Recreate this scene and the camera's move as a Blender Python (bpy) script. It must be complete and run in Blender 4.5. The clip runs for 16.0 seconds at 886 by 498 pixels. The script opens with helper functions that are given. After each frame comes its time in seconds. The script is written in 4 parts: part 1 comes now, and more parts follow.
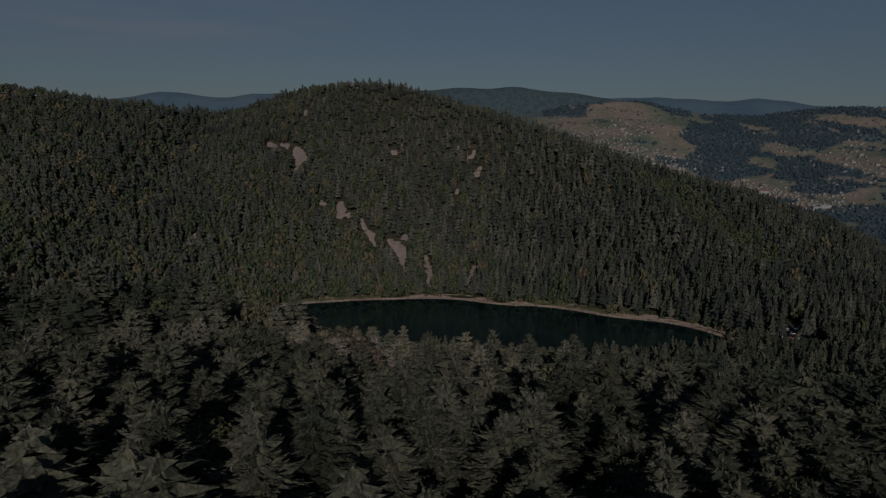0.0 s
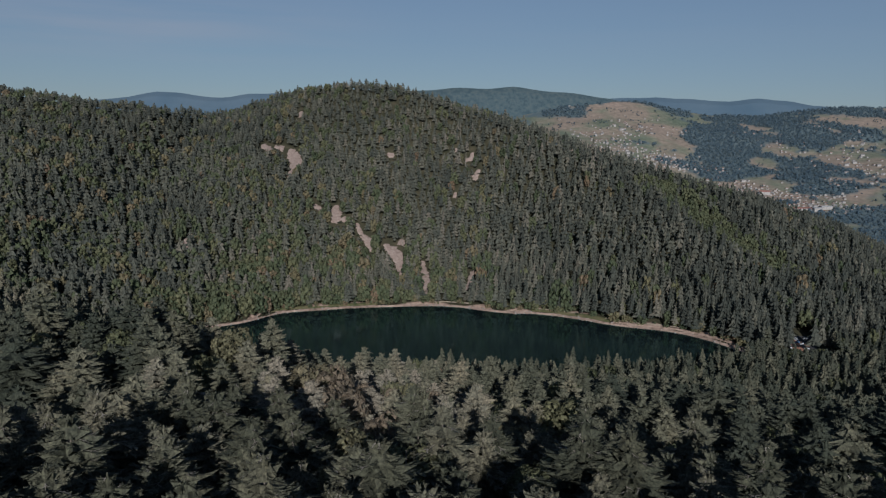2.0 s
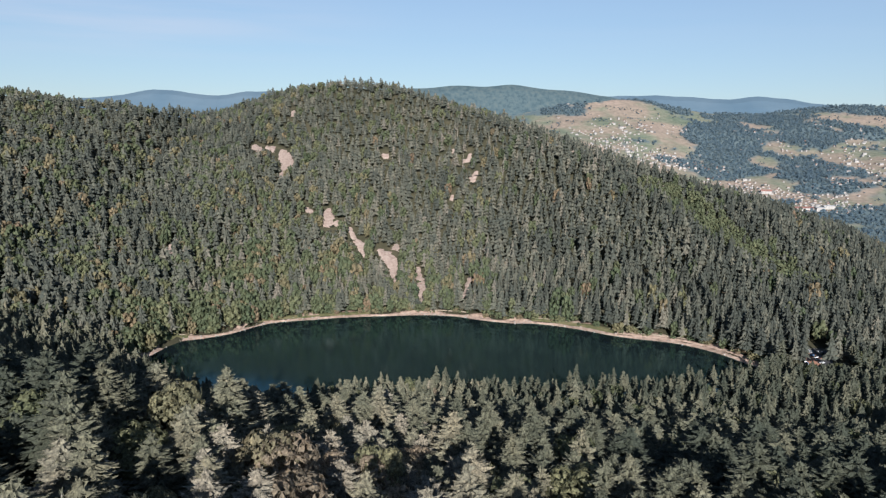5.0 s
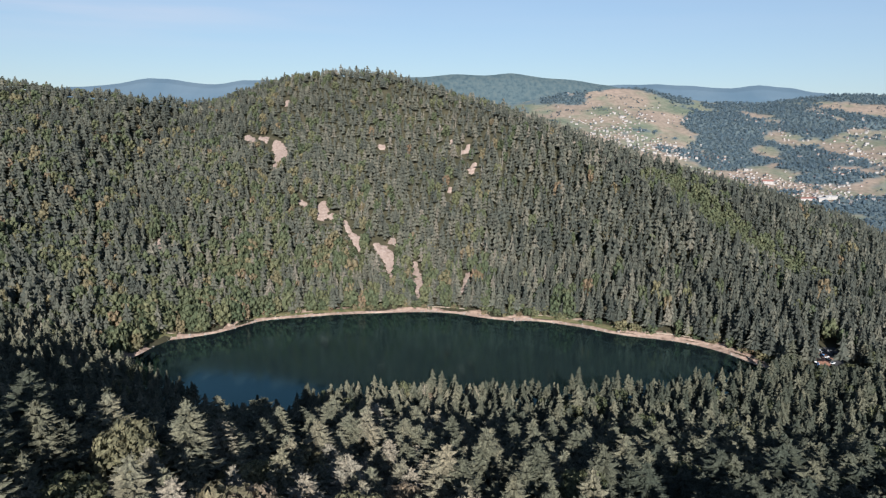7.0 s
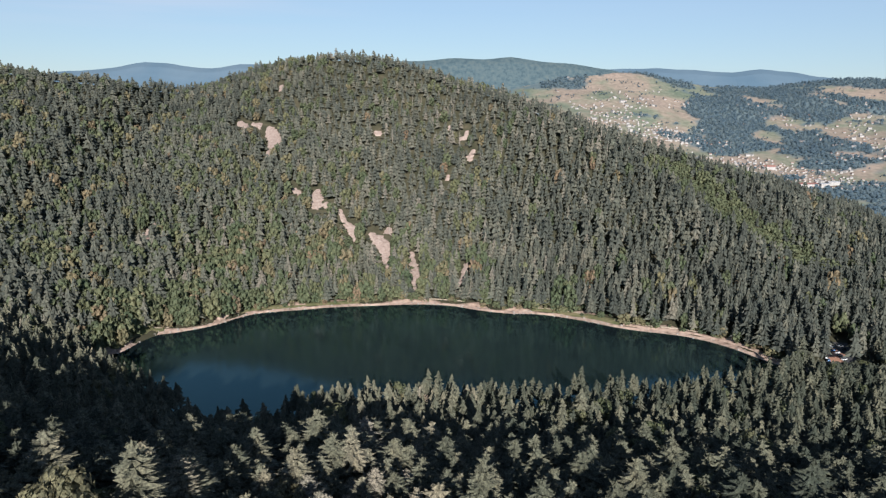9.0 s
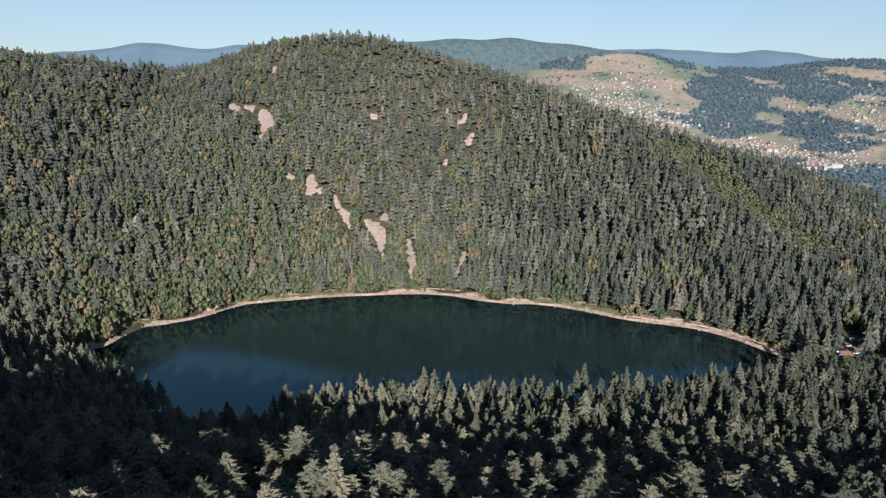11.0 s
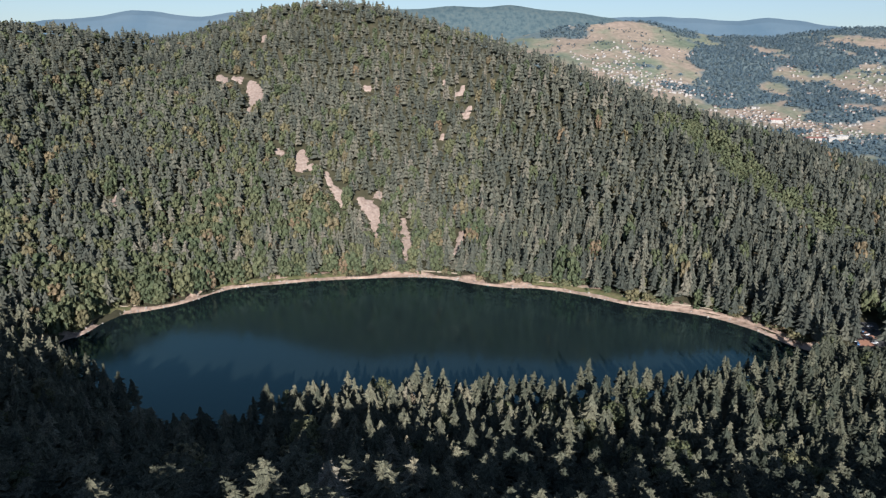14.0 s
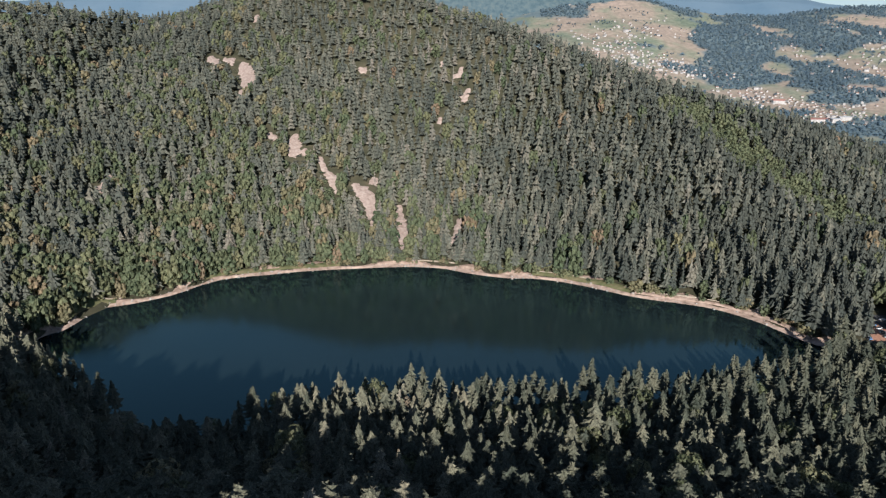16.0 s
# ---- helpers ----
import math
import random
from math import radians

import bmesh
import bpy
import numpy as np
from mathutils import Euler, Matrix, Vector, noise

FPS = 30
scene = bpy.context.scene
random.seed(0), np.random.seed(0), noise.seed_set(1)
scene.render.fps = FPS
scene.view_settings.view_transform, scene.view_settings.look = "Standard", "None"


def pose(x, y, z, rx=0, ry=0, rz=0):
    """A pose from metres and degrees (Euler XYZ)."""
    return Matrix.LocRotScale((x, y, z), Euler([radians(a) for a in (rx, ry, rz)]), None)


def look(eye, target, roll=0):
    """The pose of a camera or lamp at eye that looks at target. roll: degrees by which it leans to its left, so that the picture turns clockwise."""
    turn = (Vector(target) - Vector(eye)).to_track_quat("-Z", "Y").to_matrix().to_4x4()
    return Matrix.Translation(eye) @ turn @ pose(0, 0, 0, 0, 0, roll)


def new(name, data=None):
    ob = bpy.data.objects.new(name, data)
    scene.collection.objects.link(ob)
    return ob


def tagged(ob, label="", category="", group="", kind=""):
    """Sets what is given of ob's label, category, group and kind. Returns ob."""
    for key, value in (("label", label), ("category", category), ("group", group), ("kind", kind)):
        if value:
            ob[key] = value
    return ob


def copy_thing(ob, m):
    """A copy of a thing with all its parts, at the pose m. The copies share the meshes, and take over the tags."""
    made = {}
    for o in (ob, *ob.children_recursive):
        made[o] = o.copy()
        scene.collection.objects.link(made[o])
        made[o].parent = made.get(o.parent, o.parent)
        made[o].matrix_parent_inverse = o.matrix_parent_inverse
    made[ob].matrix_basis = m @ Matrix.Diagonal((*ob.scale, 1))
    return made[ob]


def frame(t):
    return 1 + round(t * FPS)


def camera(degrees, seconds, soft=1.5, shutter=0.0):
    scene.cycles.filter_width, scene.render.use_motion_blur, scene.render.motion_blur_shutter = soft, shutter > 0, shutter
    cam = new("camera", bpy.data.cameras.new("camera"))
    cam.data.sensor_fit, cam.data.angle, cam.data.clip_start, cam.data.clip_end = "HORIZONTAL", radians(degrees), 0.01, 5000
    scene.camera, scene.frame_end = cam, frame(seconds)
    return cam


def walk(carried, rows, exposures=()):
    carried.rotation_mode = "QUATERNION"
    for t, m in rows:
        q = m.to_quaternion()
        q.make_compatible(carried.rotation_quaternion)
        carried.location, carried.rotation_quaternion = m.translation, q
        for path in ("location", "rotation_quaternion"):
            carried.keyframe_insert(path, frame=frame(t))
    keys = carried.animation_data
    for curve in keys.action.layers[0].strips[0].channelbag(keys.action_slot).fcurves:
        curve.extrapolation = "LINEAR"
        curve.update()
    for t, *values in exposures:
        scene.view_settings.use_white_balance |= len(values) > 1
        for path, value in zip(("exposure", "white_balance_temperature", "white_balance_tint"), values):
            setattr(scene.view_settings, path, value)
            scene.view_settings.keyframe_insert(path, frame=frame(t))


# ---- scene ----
# seconds, place in metres, pitch and heading in degrees; the lake's water is z = 0
cam = camera(62.0, 16.0, soft=1.3)
PATH = [
    (0, 0.00, 0.00, 170.34, -8.870, -0.000),
    (0.5, 0.39, 5.40, 171.18, -8.878, -0.020),
    (1, 0.79, 10.84, 171.98, -8.879, -0.041),
    (1.5, 1.19, 16.31, 172.73, -8.884, -0.061),
    (2, 1.58, 21.81, 173.44, -8.889, -0.081),
    (2.5, 1.99, 27.34, 174.11, -8.895, -0.102),
    (3, 2.39, 32.89, 174.74, -8.907, -0.122),
    (3.5, 2.79, 38.46, 175.33, -8.919, -0.143),
    (4, 3.20, 44.05, 175.89, -8.926, -0.163),
    (6.5, 5.26, 72.17, 178.26, -9.640, -0.265),
    (7, 5.68, 77.81, 178.66, -9.906, -0.285),
    (7.5, 6.10, 83.44, 179.04, -10.172, -0.306),
    (8, 6.52, 89.07, 179.41, -10.451, -0.326),
    (8.5, 6.95, 94.68, 179.76, -10.753, -0.346),
    (9, 7.37, 100.29, 180.10, -11.087, -0.367),
    (11.5, 9.53, 128.02, 181.71, -12.883, -0.468),
    (12, 9.97, 133.49, 182.03, -13.270, -0.489),
    (12.5, 10.41, 138.93, 182.35, -13.655, -0.509),
    (13, 10.85, 144.32, 182.68, -14.041, -0.530),
    (13.5, 11.29, 149.68, 183.02, -14.428, -0.550),
    (14, 11.74, 155.00, 183.37, -14.812, -0.570),
    (14.5, 12.18, 160.27, 183.73, -15.187, -0.591),
    (15, 12.63, 165.50, 184.10, -15.564, -0.611),
    (15.5, 13.08, 170.67, 184.50, -15.944, -0.631),
    (16, 13.54, 175.79, 184.91, -16.323, -0.652),
]
LEAN = 0.79
FADE = [(0, -1.62, 6230, 10), (0.5, -1.20, 6130, 10), (1, -0.78, 5940, 10), (1.5, -0.40, 5900, 10), (2, -0.06, 5900, 10), (2.5, 0.26, 5950, 7), (3, 0.46, 6000, 4), (3.5, 0.68, 6060, 3.5), (4.2, 0.93, 6100, 5), (5.2, 1.10, 6100, 10), (6.5, 1.12, 6150, 10), (16, 1.12, 6150, 10)]
walk(cam, [(t, pose(x, y, z, 90 + p, 0, h) @ pose(0, 0, 0, 0, 0, LEAN)) for t, x, y, z, p, h in PATH], FADE)

# ---- light: a low sun from behind the flight, clear pale sky ----
SUN_UP, SUN_FROM = 20.0, 178.0      # degrees: height, and compass side it shines from (0 = +y, 90 = +x)
world = bpy.data.worlds.new("sky")
scene.world = world
world.use_nodes = True
wn, wl = world.node_tree.nodes, world.node_tree.links
sky = wn.new("ShaderNodeTexSky")
sky.sky_type, sky.sun_disc = "NISHITA", False
sky.sun_elevation, sky.sun_rotation = radians(SUN_UP), radians(SUN_FROM)
sky.altitude = 1000
sky.air_density, sky.dust_density, sky.ozone_density = 1.0, 0.25, 1.1
veil = wn.new("ShaderNodeMix")          # pale haze low over the horizon, all round
veil.data_type = "RGBA"
way = wn.new("ShaderNodeTexCoord")
split = wn.new("ShaderNodeSeparateXYZ")
wl.new(way.outputs["Generated"], split.inputs["Vector"])
fall = wn.new("ShaderNodeMapRange")
for key, value in (("From Min", 0.0), ("From Max", 0.60), ("To Min", 0.60), ("To Max", 0.1)):
    fall.inputs[key].default_value = value
wl.new(split.outputs["Z"], fall.inputs["Value"])
wl.new(fall.outputs["Result"], veil.inputs["Factor"])
veil.inputs["B"].default_value = (4.5, 4.5, 5.6, 1)
wl.new(sky.outputs["Color"], veil.inputs["A"])
tint = wn.new("ShaderNodeMix")          # clear, slightly green-blue mountain air
tint.data_type, tint.blend_type = "RGBA", "MULTIPLY"
tint.inputs["Factor"].default_value = 1.0
tint.inputs["B"].default_value = (0.86, 1.0, 1.07, 1)
thin = wn.new("ShaderNodeTexNoise")      # faint, drawn-out high cloud on one side
spread = wn.new("ShaderNodeMapping")
spread.inputs["Scale"].default_value = (2.2, 2.2, 26)
thin.inputs["Scale"].default_value, thin.inputs["Detail"].default_value = 1.6, 5
wl.new(way.outputs["Generated"], spread.inputs["Vector"])
wl.new(spread.outputs["Vector"], thin.inputs["Vector"])
wisp = wn.new("ShaderNodeMapRange")
for key, value in (("From Min", 0.36), ("From Max", 0.66), ("To Min", 0.0), ("To Max", 0.42)):
    wisp.inputs[key].default_value = value
wl.new(thin.outputs["Fac"], wisp.inputs["Value"])
west = wn.new("ShaderNodeMapRange")
for key, value in (("From Min", -0.36), ("From Max", -0.05), ("To Min", 1.0), ("To Max", 0.12)):
    west.inputs[key].default_value = value
wl.new(split.outputs["X"], west.inputs["Value"])
amount = wn.new("ShaderNodeMath")
amount.operation = "MULTIPLY"
wl.new(wisp.outputs["Result"], amount.inputs[0])
wl.new(west.outputs["Result"], amount.inputs[1])
belt = wn.new("ShaderNodeValToRGB")      # the cloud keeps to a low belt
for stop, (where, much) in zip((belt.color_ramp.elements[0], belt.color_ramp.elements.new(0.13), belt.color_ramp.elements[-1]), ((0.07, 0.0), (0.125, 1.0), (0.19, 0.15))):
    stop.position, stop.color = where, (much, much, much, 1)
wl.new(split.outputs["Z"], belt.inputs["Fac"])
held = wn.new("ShaderNodeMath")
held.operation = "MULTIPLY"
wl.new(amount.outputs[0], held.inputs[0])
wl.new(belt.outputs["Color"], held.inputs[1])
cirrus = wn.new("ShaderNodeMix")
cirrus.data_type = "RGBA"
cirrus.inputs["B"].default_value = (7.4, 6.6, 7.0, 1)
wl.new(held.outputs[0], cirrus.inputs["Factor"])
wl.new(veil.outputs["Result"], cirrus.inputs["A"])
wl.new(cirrus.outputs["Result"], tint.inputs["A"])
wl.new(tint.outputs["Result"], wn["Background"].inputs["Color"])
wn["Background"].inputs["Strength"].default_value = 0.05
sun = new("sun", bpy.data.lights.new("sun", "SUN"))
sun.data.energy, sun.data.angle, sun.data.color = 5.0, radians(0.55), (1.0, 0.93, 0.84)
sun_dir = Vector((math.sin(radians(SUN_FROM)) * math.cos(radians(SUN_UP)), math.cos(radians(SUN_FROM)) * math.cos(radians(SUN_UP)), math.sin(radians(SUN_UP))))
sun.matrix_world = look(sun_dir * 900, (0, 0, 0))

# ---- materials ----
class Nodes:
    """A small hand for building one material."""

    def __init__(self, name, rough=0.8, spec=0.3):
        self.mat = bpy.data.materials.new(name)
        self.mat.use_nodes = True
        self.tree = self.mat.node_tree
        self.bsdf = self.tree.nodes["Principled BSDF"]
        self.set(self.bsdf, "Roughness", rough)
        self.set(self.bsdf, "Specular IOR Level", spec)

    def set(self, node, key, value):
        node.inputs[key].default_value = value

    def add(self, kind):
        return self.tree.nodes.new(kind)

    def link(self, a, b):
        self.tree.links.new(a, b)

    def noise(self, scale, detail=4.0, coords="Object", rough=0.55):
        at = self.add("ShaderNodeTexCoord")
        n = self.add("ShaderNodeTexNoise")
        self.set(n, "Scale", scale), self.set(n, "Detail", detail), self.set(n, "Roughness", rough)
        self.link(at.outputs[coords], n.inputs["Vector"])
        return n.outputs["Fac"]

    def ramp(self, fac, stops):
        r = self.add("ShaderNodeValToRGB")
        e = r.color_ramp.elements
        while len(e) < len(stops):
            e.new(0.5)
        for k, (pos, col) in zip(e, stops):
            k.position, k.color = pos, (*col, 1)
        self.link(fac, r.inputs["Fac"])
        return r.outputs["Color"]

    def mix(self, fac, a, b, how="MIX"):
        m = self.add("ShaderNodeMix")
        m.data_type, m.blend_type = "RGBA", how
        for sock, v in ((m.inputs["Factor"], fac), (m.inputs["A"], a), (m.inputs["B"], b)):
            if isinstance(v, (int, float)):
                sock.default_value = v
            elif isinstance(v, tuple):
                sock.default_value = (*v, 1)
            else:
                self.link(v, sock)
        return m.outputs["Result"]

    def attr(self, name):
        a = self.add("ShaderNodeAttribute")
        a.attribute_name = name
        return a.outputs["Fac"]

    def one(self):
        return self.add("ShaderNodeObjectInfo").outputs["Random"]

    def color(self, c):
        self.link(c, self.bsdf.inputs["Base Color"])

    def bump(self, fac, strength, distance):
        b = self.add("ShaderNodeBump")
        self.set(b, "Strength", strength), self.set(b, "Distance", distance)
        self.link(fac, b.inputs["Height"])
        self.link(b.outputs["Normal"], self.bsdf.inputs["Normal"])


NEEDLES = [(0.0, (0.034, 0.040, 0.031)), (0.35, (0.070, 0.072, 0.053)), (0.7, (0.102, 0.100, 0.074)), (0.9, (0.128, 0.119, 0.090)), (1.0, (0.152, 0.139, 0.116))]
LEAVES = [(0.0, (0.088, 0.112, 0.068)), (0.4, (0.124, 0.140, 0.084)), (0.7, (0.156, 0.160, 0.094)), (0.9, (0.200, 0.172, 0.110)), (1.0, (0.222, 0.162, 0.116))]
NEAR_LEAVES = [(0.0, (0.095, 0.108, 0.062)), (0.5, (0.148, 0.152, 0.092)), (0.8, (0.180, 0.162, 0.105)), (1.0, (0.21, 0.172, 0.132))]
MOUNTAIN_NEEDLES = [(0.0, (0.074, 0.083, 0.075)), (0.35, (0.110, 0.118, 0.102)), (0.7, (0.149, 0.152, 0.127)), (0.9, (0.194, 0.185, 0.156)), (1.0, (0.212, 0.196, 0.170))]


def foliage(name, stops, single, grain=1.0, depth=1.0, through_light=0.45):
    """single: the colour goes by the object; else by the tone attribute of a joined wood. Thin needles and leaves let
    some light through.
    """
    n = Nodes(name, 0.72, 0.2)
    base = n.ramp(n.one() if single else n.attr("tone"), stops)
    place = n.add("ShaderNodeNewGeometry").outputs["Position"]
    fine, coarse = n.add("ShaderNodeTexNoise"), n.add("ShaderNodeTexNoise")
    for tex, scale, detail in ((fine, grain, 5.0), (coarse, 0.12, 2.0)):
        n.set(tex, "Scale", scale), n.set(tex, "Detail", detail), n.set(tex, "Roughness", 0.72)
        n.link(place, tex.inputs["Vector"])
    fleck = n.ramp(fine.outputs["Fac"], [(0.36, (1 - 0.6 * depth,) * 3), (0.50, (0.97, 0.97, 0.97)), (0.66, (1 + 0.8 * depth, 1 + 0.75 * depth, 1 + 0.66 * depth))])
    tint = n.ramp(coarse.outputs["Fac"], [(0.35, (0.88, 0.92, 0.90)), (0.65, (1.10, 1.06, 1.0))])
    shade = n.mix(1.0, n.mix(1.0, base, fleck, "MULTIPLY"), tint, "MULTIPLY")
    n.color(shade)
    n.bump(fine.outputs["Fac"], 0.5 * depth, 0.5)
    thin, both = n.add("ShaderNodeBsdfTranslucent"), n.add("ShaderNodeMixShader")
    n.link(shade, thin.inputs["Color"])
    n.set(both, "Fac", through_light)
    n.link(n.bsdf.outputs["BSDF"], both.inputs[1])
    n.link(thin.outputs["BSDF"], both.inputs[2])
    n.link(both.outputs["Shader"], n.tree.nodes["Material Output"].inputs["Surface"])
    return n.mat


NEEDLE_ONE, NEEDLE_WOOD = foliage("fir_needles", [(0.0, (0.040, 0.044, 0.032)), (0.5, (0.072, 0.074, 0.054)), (1.0, (0.108, 0.104, 0.080))], True, 2.4, 1.0, 0.16), foliage("fir_wood_needles", NEEDLES, False, 2.0, 1.0, 0.10)
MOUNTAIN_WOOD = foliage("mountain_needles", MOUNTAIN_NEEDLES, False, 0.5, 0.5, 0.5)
LEAF_ONE, NEAR_LEAF_WOOD = foliage("leaves", NEAR_LEAVES, True, 2.0), foliage("slope_leaves", NEAR_LEAVES, False, 1.6)
LEAF_WOOD = foliage("wood_leaves", LEAVES, False, 0.55, 0.6)
# far trees: distance haze is painted in as a bluer, paler base colour
HAZY_FAR_WOOD = foliage("hazy_far_needles", [(0, (0.104, 0.158, 0.212)), (0.6, (0.124, 0.178, 0.226)), (1, (0.142, 0.186, 0.212))], False, 0.1, 0.35, 0.6)


def plain(name, stops, scale, rough=0.85, spec=0.2, bump=0.0, reach=0.1, detail=6.0):
    n = Nodes(name, rough, spec)
    f = n.noise(scale, detail)
    n.color(n.ramp(f, stops))
    if bump:
        n.bump(f, bump, reach)
    return n.mat


BARK = plain("bark", [(0.3, (0.065, 0.054, 0.043)), (0.7, (0.144, 0.130, 0.112))], 2.5, bump=0.6)
DEAD = plain("dead_wood", [(0.3, (0.173, 0.151, 0.130)), (0.7, (0.274, 0.252, 0.223))], 3.0)
SCREE = plain("scree_stone", [(0.25, (0.165, 0.118, 0.096)), (0.5, (0.245, 0.190, 0.165)), (0.75, (0.31, 0.255, 0.225))], 0.35, bump=0.8, reach=0.5, detail=10)
BEACH = plain("shore_gravel", [(0.26, (0.10, 0.078, 0.060)), (0.42, (0.25, 0.180, 0.142)), (0.6, (0.36, 0.265, 0.215)), (0.8, (0.42, 0.33, 0.28))], 0.28, bump=0.6, reach=0.3, detail=10)
TRACK = plain("trodden_path", [(0.3, (0.19, 0.150, 0.115)), (0.7, (0.30, 0.255, 0.205))], 0.35, detail=8)
GRASS = plain("shore_grass", [(0.3, (0.050, 0.064, 0.026)), (0.5, (0.100, 0.098, 0.048)), (0.75, (0.180, 0.142, 0.090))], 0.18, detail=9)
STONE = plain("boulder_stone", [(0.3, (0.180, 0.151, 0.137)), (0.7, (0.302, 0.274, 0.252))], 0.8, bump=0.5)
ROAD_RED = plain("red_earth_road", [(0.3, (0.30, 0.155, 0.105)), (0.7, (0.40, 0.220, 0.155))], 0.5)
ASPHALT = plain("asphalt", [(0.3, (0.045, 0.045, 0.048)), (0.7, (0.07, 0.07, 0.072))], 1.0)
RENDER_WALL = plain("house_render", [(0.3, (0.20, 0.190, 0.185)), (0.7, (0.34, 0.325, 0.315))], 0.2)
TILE_ROOF = plain("clay_tiles", [(0.3, (0.150, 0.088, 0.070)), (0.7, (0.215, 0.135, 0.108))], 0.4)
SLATE_ROOF = plain("grey_roof_sheet", [(0.3, (0.115, 0.115, 0.122)), (0.7, (0.216, 0.209, 0.209))], 0.4)
METAL_ROOF = plain("pale_roof_sheet", [(0.3, (0.277, 0.282, 0.287)), (0.7, (0.353, 0.358, 0.363))], 0.3, rough=0.5)
RED_ROOF = plain("red_roof_sheet", [(0.3, (0.200, 0.096, 0.080)), (0.7, (0.255, 0.132, 0.112))], 0.2)
GLASS_DARK = plain("window_dark", [(0.0, (0.02, 0.025, 0.03)), (1.0, (0.03, 0.035, 0.04))], 0.5, rough=0.15, spec=0.5)
RUBBER = plain("tyre_rubber", [(0.0, (0.02, 0.02, 0.02)), (1.0, (0.03, 0.03, 0.03))], 3.0)

g = Nodes("forest_floor", 0.95, 0.1)
meadow = g.ramp(g.noise(0.0045, 6), [(0.34, (0.118, 0.142, 0.108)), (0.45, (0.165, 0.168, 0.130)), (0.54, (0.222, 0.184, 0.152)), (0.74, (0.262, 0.206, 0.176))])
meadow = g.mix(1.0, meadow, g.ramp(g.noise(0.05, 5), [(0.3, (0.75, 0.77, 0.75)), (0.7, (1.2, 1.18, 1.15))]), "MULTIPLY")
litter = g.ramp(g.noise(0.08, 8), [(0.3, (0.026, 0.028, 0.017)), (0.6, (0.055, 0.051, 0.033)), (0.8, (0.095, 0.075, 0.050))])
# floor of the far woods, with the blue of distance haze mixed in
hazy_floor = g.ramp(g.noise(0.03, 5), [(0.3, (0.080, 0.112, 0.128)), (0.7, (0.100, 0.130, 0.138))])
g.color(g.mix(g.attr("open_land"), litter, g.mix(g.attr("wood"), meadow, hazy_floor)))
g.bump(g.noise(0.5, 6), 0.5, 0.4)
GROUND = g.mat

w = Nodes("lake_water", 1.0, 0.0)
w.color(w.ramp(w.noise(0.012, 3), [(0.3, (0.0070, 0.0116, 0.0132)), (0.7, (0.0086, 0.0136, 0.0152))]))
gloss, edge, water_mix, ripple = w.add("ShaderNodeBsdfGlossy"), w.add("ShaderNodeFresnel"), w.add("ShaderNodeMixShader"), w.add("ShaderNodeBump")
w.set(gloss, "Roughness", 0.09), w.set(gloss, "Color", (0.54, 0.93, 0.95, 1)), w.set(edge, "IOR", 1.333)
w.set(ripple, "Strength", 0.04), w.set(ripple, "Distance", 0.05)
w.link(w.noise(0.7, 3), ripple.inputs["Height"])
w.link(ripple.outputs["Normal"], gloss.inputs["Normal"])
w.link(edge.outputs["Fac"], water_mix.inputs["Fac"])
w.link(w.bsdf.outputs["BSDF"], water_mix.inputs[1])
w.link(gloss.outputs["BSDF"], water_mix.inputs[2])
w.link(water_mix.outputs["Shader"], w.tree.nodes["Material Output"].inputs["Surface"])
WATER = w.mat

# backdrop hills: their blue is distance haze put into the base colour
HAZE_HILL = plain("haze_tinted_hill", [(0.3, (0.060, 0.096, 0.134)), (0.7, (0.082, 0.118, 0.154))], 0.004, spec=0.0)
HAZE_WOOD_HILL = plain("haze_tinted_wood_hill", [(0.36, (0.040, 0.063, 0.076)), (0.5, (0.055, 0.080, 0.092)), (0.66, (0.070, 0.092, 0.098))], 0.055, spec=0.0)

# ---- the lie of the land ----
SHORE_X = [-231, -229, -223, -220, -219, -217, -213, -200, -191, -181, -172, -164, -151, -135, -114, -93, -66, -44, -20, -2, 17, 27, 40, 58, 74, 90, 107, 124, 139, 154, 172, 191, 209, 224, 234, 240, 246, 254, 260]
SHORE_Y = [593, 606, 613, 625, 637, 645, 654, 661, 668, 676, 687, 701, 716, 724, 731, 739, 745, 749, 753, 754, 751, 747, 739, 731, 727, 727, 722, 713, 703, 691, 681, 674, 665, 651, 637, 625, 612, 601, 592]
NEAR_X = [-231, -215, -190, -150, -120, -90, -70, -45, 0, 52, 110, 176, 213, 240, 260]
NEAR_Y = [593, 566, 545, 510, 488, 483, 492, 507, 514, 523, 525, 543, 558, 572, 592]
CREST_X = [-1100, -800, -560, -440, -390, -349, -315, -272, -211, -132, -65, 8, 40, 86, 130, 187, 236, 280, 372, 460, 540, 760, 1100, 1600]
CREST_Y = [1000, 1005, 1015, 1038, 1050, 1185, 1208, 1228, 1215, 1168, 1150, 1115, 1095, 1050, 1000, 950, 940, 932, 930, 980, 1050, 1270, 1430, 1500]
CREST_Z = [262, 238, 213, 198, 189, 192, 207, 225, 237, 235, 231, 214, 203, 187, 169, 145, 126, 113, 91, 63, 40, -36, -100, -130]
RISE_U = [0, 0.1, 0.24, 0.34, 0.445, 0.585, 0.72, 0.85, 1]
RISE_Z = [0, 0.035, 0.12, 0.21, 0.325, 0.50, 0.675, 0.85, 1]


